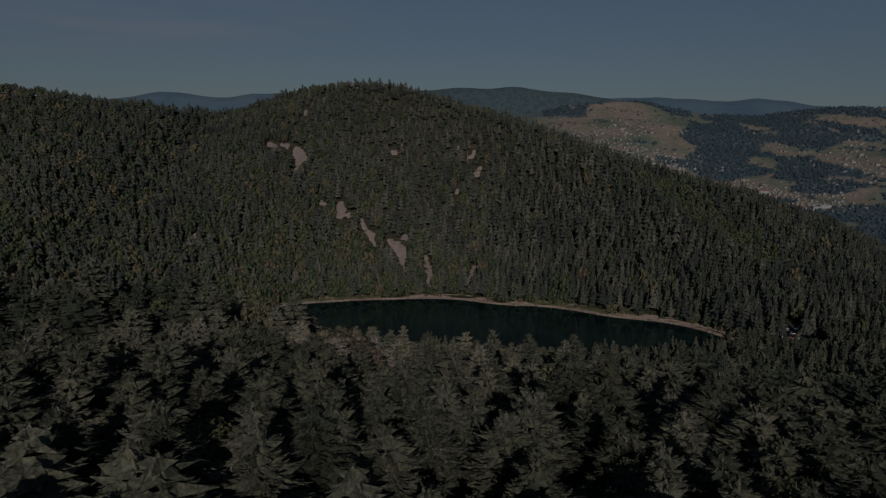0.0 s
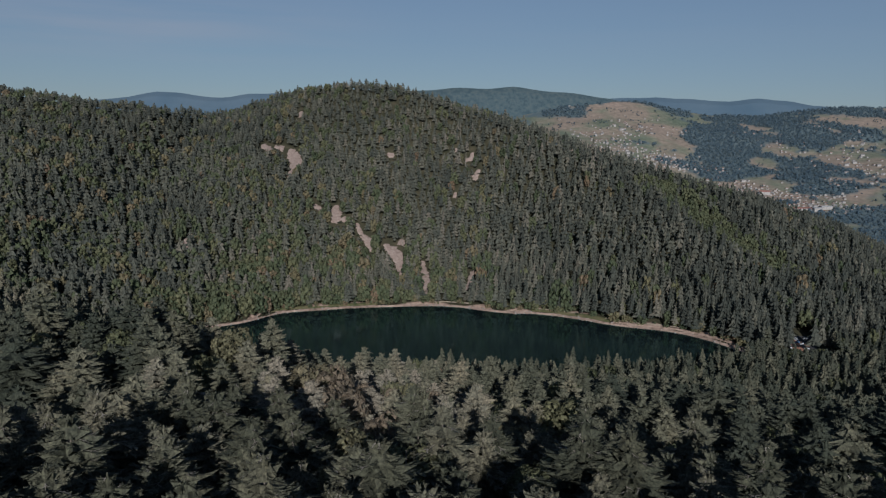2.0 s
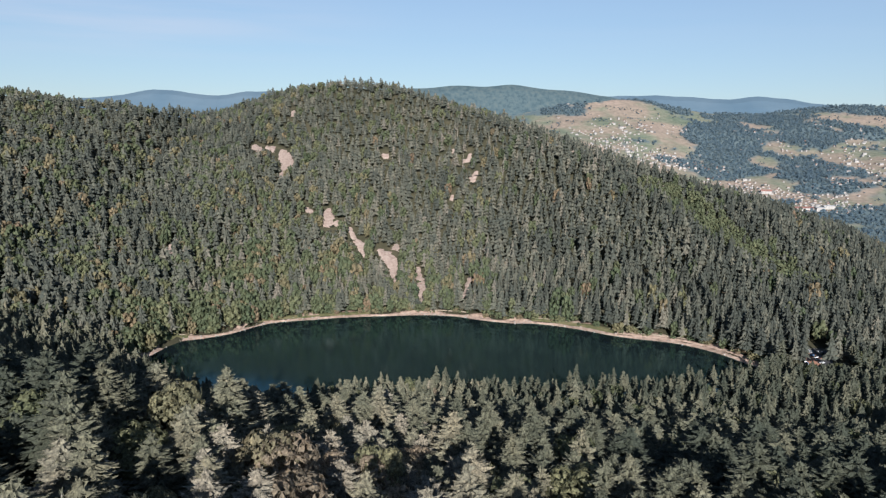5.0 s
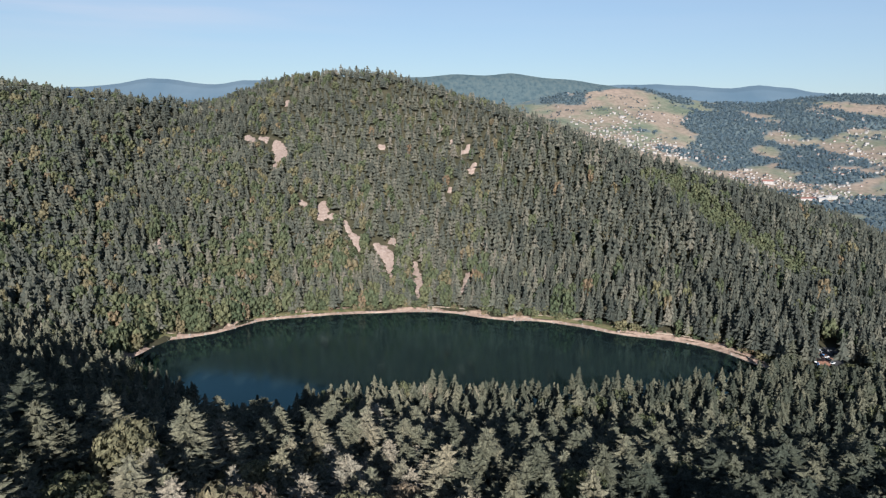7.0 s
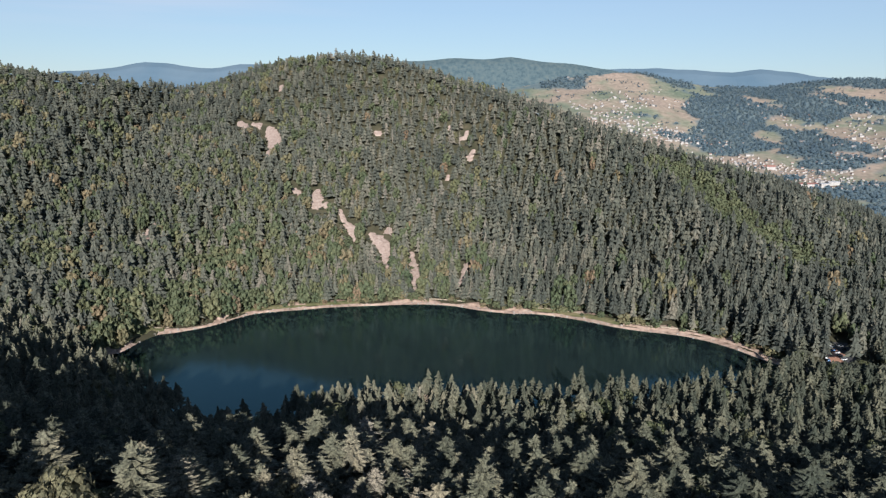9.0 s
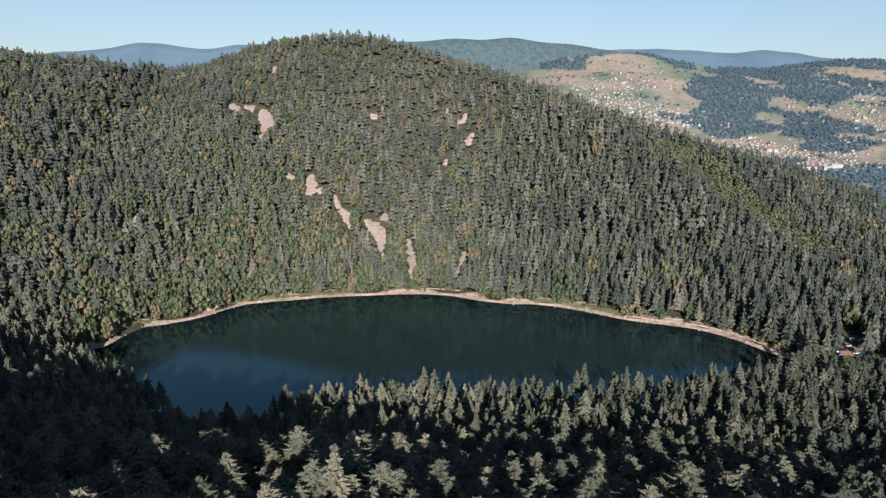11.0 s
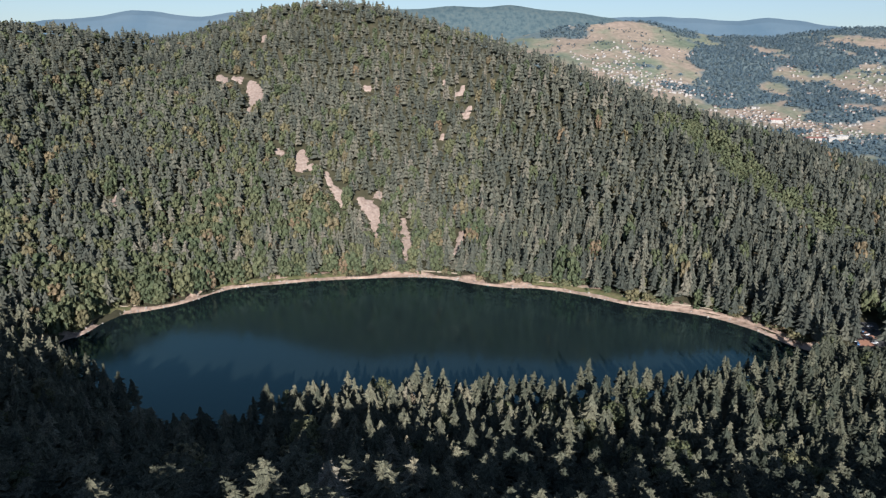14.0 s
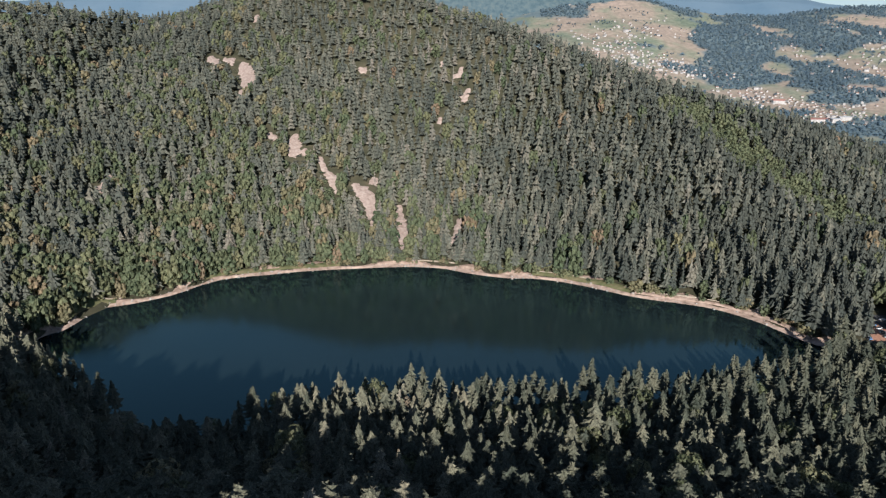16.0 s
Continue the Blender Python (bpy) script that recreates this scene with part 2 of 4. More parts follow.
def lumps(x, y, size, seed=0.0):
    """Smooth rolling noise between about -1 and 1, for whole arrays."""
    u, v = x / size + seed, y / size - seed * 1.7
    return (np.sin(u * 1.9 + 1.3 * np.sin(v * 1.1 + seed)) + np.sin(v * 2.3 + 1.7 * np.sin(u * 0.9 - seed))
            + 0.6 * np.sin((u + v) * 3.7 + np.sin(v * 2.9)) + 0.4 * np.sin((u - v) * 6.1 + 2 * np.sin(u * 3.1))) / 2.4


def valley(x):
    """Height of the valley's bottom line, left and right of the lake."""
    return np.interp(x, [-1100, -600, -400, -300, -231, 260, 300, 420, 600, 900, 1500], [120, 90, 48, 20, -0.5, -0.5, 1.2, -5, -30, -80, -115])


def land(x, y):
    """Height of the ground at arrays x, y."""
    x, y = np.asarray(x, float), np.asarray(y, float)
    # the wooded mountain beyond the lake
    low = valley(x)
    ys = np.interp(x, [-1100, -231] + SHORE_X[1:-1] + [260, 420, 700, 1100], [520, 593] + SHORE_Y[1:-1] + [592, 640, 800, 1000])
    yc, zc = np.interp(x, CREST_X, CREST_Y), np.interp(x, CREST_X, CREST_Z)
    u = (y - ys) / np.maximum(yc - ys, 60)
    up = np.clip(u, 0, 1)
    round_top = np.interp(x, [-420, -330, -230, -160], [0.8, 0.3, 0.4, 1.0])
    rise = np.interp(up, RISE_U, RISE_Z) * round_top + up ** 1.45 * (1 - round_top)
    far = low + (zc - low) * rise
    far = far + 4.5 * lumps(x, y, 90, 2.0) * np.clip(u * 3, 0, 1)
    back = y - yc
    far = np.where(back > 0, far - 0.0011 * np.clip(back, 0, 250) ** 2 - 0.45 * np.clip(back - 250, 0, None), far)
    far = np.where(u < 0, low - 0.14 * (ys - y), far)
    far = np.maximum(far, -125 - 0.02 * np.abs(back))
    # the slope under the camera
    yn = np.interp(x, [-1100, -231] + NEAR_X[1:-1] + [260, 420, 700, 1100], [520, 593] + NEAR_Y[1:-1] + [592, 640, 800, 1000])
    d = yn - y
    top = np.interp(d, [0, 14, 40, 75, 120, 167, 199, 285, 327, 374, 400, 514, 700, 1000, 2500], [0, 4, 7.5, 16, 30, 45, 58, 80, 91, 102, 111, 137, 160, 175, 185])
    top = top + np.interp(x, [-400, -200, -89, -55, 0, 43, 82, 148, 193, 400], [14, 10, 7, 7, 0, -3, -8, -16, -24, -46]) * np.clip(d / 150, 0, 1)
    top = top + 17 * np.exp(-((x + 128) / 75) ** 2 - ((y - 235) / 70) ** 2) + 8 * np.exp(-((x + 215) / 50) ** 2 - ((y - 330) / 60) ** 2) + 12 * np.exp(-((x + 82) / 45) ** 2 - ((y - 204) / 36) ** 2)      # shoulders of the slope, raised to cast shadow on the wood below
    top = top * np.interp(x, [-260, -140], [0.84, 1])
    near = low + top + 3.0 * lumps(x, y, 70, 5.0) * np.clip(d / 90, 0, 1)
    near = np.where(d < 0, low + 0.14 * d, near)
    here = np.maximum(near, far)
    level = np.exp(-(((x - 302) / 27) ** 2 + ((y - 622) / 31) ** 2) ** 2)      # the levelled car park
    here = here * (1 - level) + 1.5 * level
    # the broad valley and the hills past it
    a = x / np.maximum(y, 500)
    foot = np.interp(a, [-1, -0.1, 0.2, 0.45, 0.7], [1900, 2100, 2250, 2300, 2150])
    ridge = np.interp(a, [-0.75, -0.5, -0.44, -0.33, -0.26, -0.1, -0.036, 0.015, 0.06, 0.09, 0.162, 0.2, 0.225, 0.243, 0.262, 0.28, 0.30, 0.35, 0.42, 0.457, 0.516, 0.575, 0.75],
                      [150, 150, 150, 150, 150, 200, 220, 240, 265, 290, 338, 346, 351, 352, 348, 336, 318, 288, 285, 308, 334, 336, 340])
    g = np.clip((y - foot) / (3900 - foot), 0, 1.35)
    slope = -118 + (ridge + 118) * np.where(g < 1, g ** 1.12, 1 - 1.6 * (g - 1))
    out = slope + 13 * lumps(x, y, 330, 1.0) * np.clip(g * 4, 0, 1) * np.clip((1.05 - g) * 4, 0.2, 1)
    mix = np.clip((y - 1550) / 350, 0, 1)
    mix = mix * mix * (3 - 2 * mix)
    return np.where(y > 1550, (1 - mix) * here + mix * out, here)


WOODS = [(1163, 3282, 99, 215, 1.5), (1352, 3481, 160, 219, 1.2), (1677, 3444, 123, 263, 1.0), (1466, 3015, 131, 156, 1.5), (1263, 3094, 71, 103, 1.0), (1410, 2733, 164, 57, 1.5),
         (1059, 2915, 55, 62, 1.0), (830, 3250, 53, 68, 0.8), (593, 3715, 107, 97, 0.8), (1925, 3461, 85, 145, 0.8), (1379, 2440, 120, 70, 1.6), (899, 3047, 33, 52, 0.8)]
MEADOWS = [(966, 3656, 189, 200, 2.0), (671, 3440, 187, 176, 1.3), (1043, 3311, 86, 106, 1.5), (953, 3157, 93, 68, 1.0), (1475, 3290, 77, 120, 1.7), (1671, 3065, 124, 150, 1.4),
           (1184, 2766, 128, 132, 1.5), (2031, 3634, 89, 83, 2.0), (1333, 3103, 60, 70, 1.0), (1260, 3740, 90, 40, 1.6), (1300, 2540, 120, 50, 1.2)]


def wooded(x, y):
    """1 where the far land is wood, 0 where it is meadow."""
    w = 0.75 * lumps(x, y, 150, 3.3) + 0.55 * lumps(x, y, 70, 7.1) + 0.35 * lumps(x, y, 32, 9.0) - 0.1
    a = x / np.maximum(y, 500)
    w = w + np.interp(y, [2300, 2420, 2600, 3100, 3700, 3950, 4200], [0.9, 0.6, -0.15, -0.1, 0.0, 0.9, 2])
    w = w + np.interp(a, [-0.3, 0.02, 0.1, 0.16, 0.27, 0.33, 0.45, 0.6], [2, 1.3, 0.1, -0.5, -0.3, 0.15, 0.15, 0.1])
    for places, sign in ((WOODS, 1.35), (MEADOWS, -1.1)):
        for px, py, sx, sy, much in places:
            w = w + sign * much * np.exp(-(((x - px) / sx) ** 2 + ((y - py) / sy) ** 2) ** 1.5)
    return np.clip(w * 3 + 0.5, 0, 1)

# ---- helpers for meshes ----
def part(name, bm, material, parent=None, label=""):
    """One mesh object from a bmesh or from (verts, faces), under a thing or on its own."""
    me = bpy.data.meshes.new(name)
    if isinstance(bm, tuple):
        me.from_pydata([tuple(v) for v in bm[0]], [], [tuple(f) for f in bm[1]])
    else:
        bm.to_mesh(me)
        bm.free()
    for m in material if isinstance(material, (list, tuple)) else [material]:
        me.materials.append(m)
    ob = new(name, me)
    ob.parent = parent
    if label:
        ob["label"] = label
    return ob


def sheet(name, verts, tris, material, tones=None):
    """A large mesh straight from arrays of triangles, with each tree's tone where given."""
    me = bpy.data.meshes.new(name)
    n = len(tris)
    me.vertices.add(len(verts))
    me.vertices.foreach_set("co", np.asarray(verts, np.float32).ravel())
    me.loops.add(n * 3)
    me.loops.foreach_set("vertex_index", np.asarray(tris, np.int32).ravel())
    me.polygons.add(n)
    me.polygons.foreach_set("loop_start", np.arange(0, n * 3, 3, dtype=np.int32))
    me.update(calc_edges=True)
    for key, values in (tones or {}).items():
        me.attributes.new(key, "FLOAT", "POINT").data.foreach_set("value", np.asarray(values, np.float32))
    me.materials.append(material)
    return new(name, me)


# ---- ground: one sheet to the horizon ----
def steps(*runs):
    out = []
    for a, b, s in runs:
        out += list(np.arange(a, b, s))
    return np.array(out + [runs[-1][1]])


gx = steps((-4300, -2000, 150), (-2000, -900, 60), (-900, -300, 15), (-300, 320, 10), (320, 900, 15), (900, 2600, 28), (2600, 4300, 100))
gy = steps((-1800, -300, 100), (-300, 420, 15), (420, 780, 10), (780, 1400, 15), (1400, 4080, 28), (4080, 4900, 60))
GX, GY = np.meshgrid(gx, gy)
GZ = land(GX, GY)
nx, ny = len(gx), len(gy)
i = (np.arange(ny - 1)[:, None] * nx + np.arange(nx - 1)[None, :]).ravel()
tris = np.concatenate([np.stack([i, i + 1, i + nx + 1], 1), np.stack([i, i + nx + 1, i + nx], 1)])
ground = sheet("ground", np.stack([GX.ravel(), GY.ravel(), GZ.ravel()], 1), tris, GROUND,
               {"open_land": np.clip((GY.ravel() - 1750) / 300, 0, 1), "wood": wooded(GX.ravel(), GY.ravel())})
ground.data.polygons.foreach_set("use_smooth", [True] * len(ground.data.polygons))
tagged(ground, "wooded mountain slopes and a broad valley of dry meadows", "ground", kind="structure")

# ---- lake ----
def outline(step=3.0):
    """The water's edge as a closed ring of points, smoothly rounded."""
    ring = list(zip(SHORE_X, SHORE_Y)) + list(zip(NEAR_X, NEAR_Y))[::-1][1:-1]
    ring = np.array(ring, float)
    n = len(ring)
    out = []
    for k in range(n):
        p0, p1, p2, p3 = (ring[(k + j) % n] for j in (-1, 0, 1, 2))
        m = max(2, int(np.linalg.norm(p2 - p1) / step))
        for s in np.arange(m) / m:
            out.append(0.5 * (2 * p1 + (p2 - p0) * s + (2 * p0 - 5 * p1 + 4 * p2 - p3) * s * s + (3 * p1 - p0 - 3 * p2 + p3) * s ** 3))
    return np.array(out)


ring = outline()
nxt = np.roll(ring, -1, 0) - np.roll(ring, 1, 0)
outward = np.stack([-nxt[:, 1], nxt[:, 0]], 1) / np.linalg.norm(nxt, axis=1)[:, None]
wide = ring + outward * 3.0
bm = bmesh.new()
bm.faces.new([bm.verts.new((x, y, 0)) for x, y in wide])
bmesh.ops.triangulate(bm, faces=bm.faces[:])
if sum(f.normal.z for f in bm.faces) < 0:
    bmesh.ops.reverse_faces(bm, faces=bm.faces[:])
lake = tagged(part("water", bm, WATER), "still dark green mountain lake mirroring hill and sky", "lake", kind="structure")


def strip(name, line, side, offsets, material, lift=0.0, wobble=0.0):
    """A band that runs along a line of points; offsets: (metres to the side, height over the land or, with None, as given)."""
    verts, faces = [], []
    m = len(offsets)
    for k, (p, s) in enumerate(zip(line, side)):
        for o, z in offsets:
            o = o * (1 + wobble * math.sin(k * 0.37 + 1.3 * math.sin(k * 0.11)))
            x, y = p[0] + s[0] * o, p[1] + s[1] * o
            verts.append((x, y, z + lift if o <= 6.5 and z < 1.3 else max(float(land(x, y)) + z, 0.3)))
    for k in range(len(line) - 1):
        for j in range(m - 1):
            a = k * m + j
            faces.append((a, a + 1, a + m + 1, a + m))
    return part(name, (verts, faces), material)


far_side = [k for k in range(len(ring)) if ring[k][1] > 590 and k < len(ring) * 0.75]
bank = strip("shore_bank", ring[far_side], outward[far_side],
             [(-3.0, -0.7), (0.0, 0.05), (1.8, 0.5), (3.6, 0.95), (6.2, 1.25), (10.0, 0.15)], BEACH, wobble=0.6)
tagged(bank, "pale pinkish gravel bank along the water", "shore", kind="structure")

# ---- trees ----
def dense_fir(seed, tiers, rim, low, flat=0.0, fringe=0, ribs=0.0, lift=0.0):
    """A close-grown fir of height 1 and crown radius 1: ragged skirts of boughs over one another, pointed (flat 0) or dome-topped (flat 1),
    with a fringe of twigs on the boughs. Returns verts, triangles, and the verts and triangles of pale bare branches lying on them."""
    rnd = np.random.RandomState(seed)
    V, F, RV, RF = [], [], [], []

    def tri(a, b, c, bare_wood=False):
        v, f = (RV, RF) if bare_wood else (V, F)
        f.append((len(v), len(v) + 1, len(v) + 2))
        v.extend((a, b, c))

    def profile(s):
        return ((1 - s) ** 0.85 * (1 - flat) + (1 - s ** 2.2) ** 0.8 * flat) * 0.95 + 0.05

    def polar(a, r, z):
        return np.array((r * math.cos(a), r * math.sin(a), z))

    step = (0.97 - low) / tiers
    lean, lean_to = rnd.uniform(0, 0.08), rnd.rand() * 6.28      # fuller on one side
    for t in range(tiers):
        s = t / (tiers - 0.3)
        z = low + (0.97 - low) * s
        n = max(5, int(round(rim * (0.42 + 0.58 * profile(s)))))
        spin, swell = rnd.rand() * 6.28, rnd.uniform(0.88, 1.10)
        inner, tips, dips = [], [], []
        for b in range(n):
            a = spin + (b + rnd.uniform(-0.28, 0.28)) * 2 * math.pi / n
            r = profile(s) * swell * (1 + lean * math.cos(a - lean_to))
            inner.append(polar(a, r * 0.30, min(z + step * rnd.uniform(0.75, 1.15), 0.985)))
            tips.append(polar(a, r * rnd.uniform(0.66, 1.24), z + step * (rnd.uniform(-0.45, 0.45) + lift * (0.4 + s))))
            dips.append(polar(a + math.pi / n, r * rnd.uniform(0.38, 0.62), z + step * rnd.uniform(-0.05, 0.35)))
        for b in range(n):
            tri(inner[b], dips[b - 1], tips[b])
            tri(inner[b], tips[b], dips[b])
            tri(inner[b], dips[b], inner[(b + 1) % n])
            along = tips[b] - inner[b]
            side = np.array((-along[1], along[0], 0.0)) / (math.hypot(along[0], along[1]) + 1e-6)
            reach = math.hypot(along[0], along[1])
            for k in range(fringe):
                q = rnd.uniform(0.25, 0.95)
                turn = (1 if k % 2 else -1) * rnd.uniform(0.25, 0.9)
                root = inner[b] + along * q + np.array((0, 0, step * 0.10))
                end = root + along * rnd.uniform(0.16, 0.34) + side * turn * reach * 0.42 * (1.25 - 0.6 * q) + np.array((0, 0, step * rnd.uniform(-0.05, 0.28)))
                wide = along * 0.11 + side * 0.015
                tri(root - wide, root + wide, end)
            if rnd.rand() < ribs:
                over = np.array((0, 0, step * 0.16))
                tri(inner[b] + over - side * 0.010, inner[b] + over + side * 0.010, inner[b] + along * rnd.uniform(0.55, 0.95) + over, True)
                for k in (-1, 1):
                    root = inner[b] + along * rnd.uniform(0.2, 0.5) + over
                    tri(root - along * 0.03, root + along * 0.03, root + along * 0.25 + side * k * reach * 0.3, True)
    for b in range(5):
        a, r = b * 1.2566, profile(0.88) * 0.7
        tri(polar(a, r, 0.90), polar(a + 1.2566, r, 0.90), (0, 0, 1.0))
    return np.array(V), np.array(F), np.array(RV).reshape(-1, 3), np.array(RF, int).reshape(-1, 3)


def broad_shape(seed, clumps, leaves):
    """A broadleaved crown of height 1 and radius 1: clumps of leaf sprays with gaps between."""
    rnd = np.random.RandomState(seed)
    V = []
    for c in range(clumps):
        a, s = c * 2.399963, (c + 0.5) / clumps
        zc = 0.24 + 0.62 * s
        r = 0.72 * math.sqrt(max(0.02, 1 - ((zc - 0.5) / 0.42) ** 2)) * rnd.uniform(0.75, 1.05)
        centre = np.array((r * math.cos(a), r * math.sin(a), zc))
        size = rnd.uniform(0.26, 0.40)
        d = rnd.normal(size=(leaves, 3))
        d /= np.linalg.norm(d, axis=1)[:, None]
        d[:, 2] = np.abs(d[:, 2]) * 0.9 - 0.15
        p = centre + d * size * np.array((1, 1, 0.42)) * rnd.uniform(0.8, 1.1, (leaves, 1))
        t1 = np.cross(d, rnd.normal(size=(leaves, 3)))
        t1 /= np.linalg.norm(t1, axis=1)[:, None] + 1e-6
        t2 = np.cross(d, t1)
        k = size * 2.0 / math.sqrt(leaves) * (1.45 if leaves < 25 else 0.85)
        squash = np.array((1, 1, 0.40))
        V.append(np.stack([p + (t1 * k) * squash, p + (-0.5 * t1 + 0.87 * t2) * k * squash, p + (-0.5 * t1 - 0.87 * t2) * k * squash], 1).reshape(-1, 3))
    V = np.concatenate(V)
    return V, np.arange(len(V)).reshape(-1, 3)


def scatter(x0, x1, y0, y1, gap, rnd):
    """A jittered grid of places."""
    xs, ys = np.meshgrid(np.arange(x0, x1, gap), np.arange(y0, y1, gap))
    xs = xs + (np.arange(xs.shape[0]) % 2)[:, None] * gap / 2
    return xs.ravel() + rnd.uniform(-0.42, 0.42, xs.size) * gap, ys.ravel() + rnd.uniform(-0.42, 0.42, xs.size) * gap


def plant(name, shapes, X, Y, H, R, tone, material, rnd, sink=0.4):
    """Joins many trees into one mesh: each takes one of the shapes, turned and sized."""
    pick = rnd.randint(0, len(shapes), len(X))
    Z = land(X, Y) - sink
    turn = rnd.uniform(0, 6.283, len(X))
    VV, FF, TT, base = [], [], [], 0
    for s, (V, F) in enumerate(shapes):
        k = np.nonzero(pick == s)[0]
        if not len(k):
            continue
        c, sn = np.cos(turn[k])[:, None], np.sin(turn[k])[:, None]
        lean = rnd.normal(0, 0.018, (len(k), 2))
        zz = V[None, :, 2] * H[k][:, None]
        vx = (V[None, :, 0] * c - V[None, :, 1] * sn) * R[k][:, None] + zz * lean[:, :1] + X[k][:, None]
        vy = (V[None, :, 0] * sn + V[None, :, 1] * c) * R[k][:, None] + zz * lean[:, 1:] + Y[k][:, None]
        VV.append(np.stack([vx, vy, zz + Z[k][:, None]], 2).reshape(-1, 3))
        FF.append((F[None] + (np.arange(len(k)) * len(V))[:, None, None] + base).reshape(-1, 3))
        TT.append(np.repeat(tone[k], len(V)))
        base += len(k) * len(V)
    return sheet(name, np.concatenate(VV), np.concatenate(FF), material, {"tone": np.concatenate(TT)})


# bare stone chutes on the mountain: waypoints of x, y and half width
CHUTES_HIGH = [
    [(-250, 1061, 2.9), (-243, 1051, 5.0), (-236, 1042, 2.8)],
    [(-232, 1054, 3.4), (-222, 1053, 6.0), (-212, 1047, 7.6), (-201, 1034, 7.6), (-196, 1019, 6.6), (-196, 999, 4.5), (-198, 981, 1.8)],
    [(-73, 1022, 1.5), (-68, 1018, 3.4), (-64, 1016, 1.5)],
    [(-212, 1145, 2.3), (-211, 1128, 3.1)],
    [(48, 983, 1.9), (44, 975, 3.8), (41, 970, 1.9)],
    [(40, 1012, 1.5), (39, 1003, 2.6), (31, 1004, 2.0)],
    [(20, 1025, 1.5), (19, 1019, 2.0)],
    [(8, 1043, 1.5), (8, 1037, 2.0)],
    [(18, 956, 1.5), (16, 948, 1.9)],
]
CHUTES_MIDDLE = [
    [(-156, 930, 2.5), (-153, 926, 3.7), (-148, 921, 1.8)],
    [(-129, 929, 2.5), (-128, 918, 6.1), (-127, 905, 5.4), (-128, 897, 2.4)],
    [(-118, 909, 2.4), (-113, 903, 3.6)],
    [(-101, 902, 1.8), (-98, 894, 2.4), (-94, 886, 1.8), (-86, 878, 4.6), (-82, 868, 4.0), (-79, 859, 1.5)],
    [(-274, 822, 1.5), (-273, 811, 3.0), (-273, 800, 4.4), (-272, 791, 1.8)],
]
CHUTES_LOW = [
    [(-65, 873, 2.3), (-59, 867, 5.1), (-51, 857, 6.7), (-46, 842, 4.4), (-44, 827, 2.7), (-42, 813, 1.5)],
    [(-45, 884, 2.3), (-48, 873, 4.6)],
    [(-21, 850, 2.2), (-18, 833, 3.3), (-15, 810, 4.2), (-13, 796, 4.2), (-13, 783, 2.1)],
    [(36, 827, 1.5), (34, 816, 2.1), (32, 801, 2.6), (26, 788, 1.5)],
]
CHUTES = CHUTES_HIGH + CHUTES_MIDDLE + CHUTES_LOW


def bare(x, y, extra=0.0, chutes=CHUTES):
    """How far inside the nearest bare chute a place lies (above 0: inside)."""
    best = np.full(np.shape(x), -99.0)
    for chute in chutes:
        for (xa, ya, wa), (xb, yb, wb) in zip(chute, chute[1:]):
            s = np.clip(((x - xa) * (xb - xa) + (y - ya) * (yb - ya)) / ((xb - xa) ** 2 + (yb - ya) ** 2), 0, 1)
            best = np.maximum(best, wa + (wb - wa) * s + extra - np.hypot(x - xa - (xb - xa) * s, y - ya - (yb - ya) * s))
    return best


for chute in CHUTES:
    verts, faces = [], []
    line = [Vector(p) for p in chute]
    dense = []
    for a, b in zip(line, line[1:]):
        m = max(2, int((b - a).length / 2.5))
        dense += [a.lerp(b, s / m) for s in range(m)]
    dense.append(line[-1])
    for k, p in enumerate(dense):
        q = dense[min(k + 1, len(dense) - 1)] - dense[max(k - 1, 0)]
        n = Vector((-q.y, q.x, 0)).normalized()
        for j in range(-4, 5):
            half = p.z * 1.12 + 0.5 + min(p.z, 4.0) * noise.noise((p.x * 0.3, p.y * 0.3, 1 if j > 0 else 7))
            x, y = p.x + n.x * half * j / 4, p.y + n.y * half * j / 4
            verts.append((x, y, float(land(x, y)) + 0.9 - 0.05 * j * j + 0.5 * noise.noise((x * 0.3, y * 0.3, 3))))
    for k in range(len(dense) - 1):
        for j in range(8):
            a = k * 9 + j
            faces.append((a, a + 1, a + 10, a + 9))
    tagged(part("scree", (verts, faces), SCREE), "bare pinkish scree of broken stone between the firs", "scree", group="screes on the mountain", kind="structure")


def standing(x, y):
    """Where trees may stand: on dry land, off the chutes and the car park."""
    z = land(x, y)
    water = (x > -240) & (x < 266) & (y < np.interp(x, SHORE_X, SHORE_Y) + np.interp(x, [-240, -100, 60, 90, 240, 262], [5, 5, 6, 7.5, 7.5, 5]) + 3 * np.sin(x * 0.31 + 2 * np.sin(x * 0.13))) & (y > np.interp(x, NEAR_X, NEAR_Y) - 4)
    park = (x > 287) & (x < 324) & (y > 597) & (y < 647) & (x - 287 > (y - 597) * 0.2) & (x - 310 < (y - 597) * 0.32)
    return ~water & ~park & (bare(x, y, 0.6) < 0) & (z > -300)


rnd = np.random.RandomState(11)
FIR_FINE = [dense_fir(s, 12, 13, 0.36, f, 7, 0.22, 0.55) for s, f in ((1, 0.55), (2, 0.75), (3, 0.95), (4, 0.35), (5, 0.85), (6, 0.65))]
FIR_NEAR = [dense_fir(s, 10, 11, 0.44, f, 4, 0.0, 0.5)[:2] for s, f in ((61, 0.55), (62, 0.75), (63, 0.95), (64, 0.4), (65, 0.85), (66, 0.65))]
FIR_DOME = [dense_fir(s, 8, 9, 0.52, f, 2, 0.0, 0.35)[:2] for s, f in ((11, 0.6), (12, 0.8), (13, 1.0), (14, 0.7), (15, 0.9), (16, 0.4))]
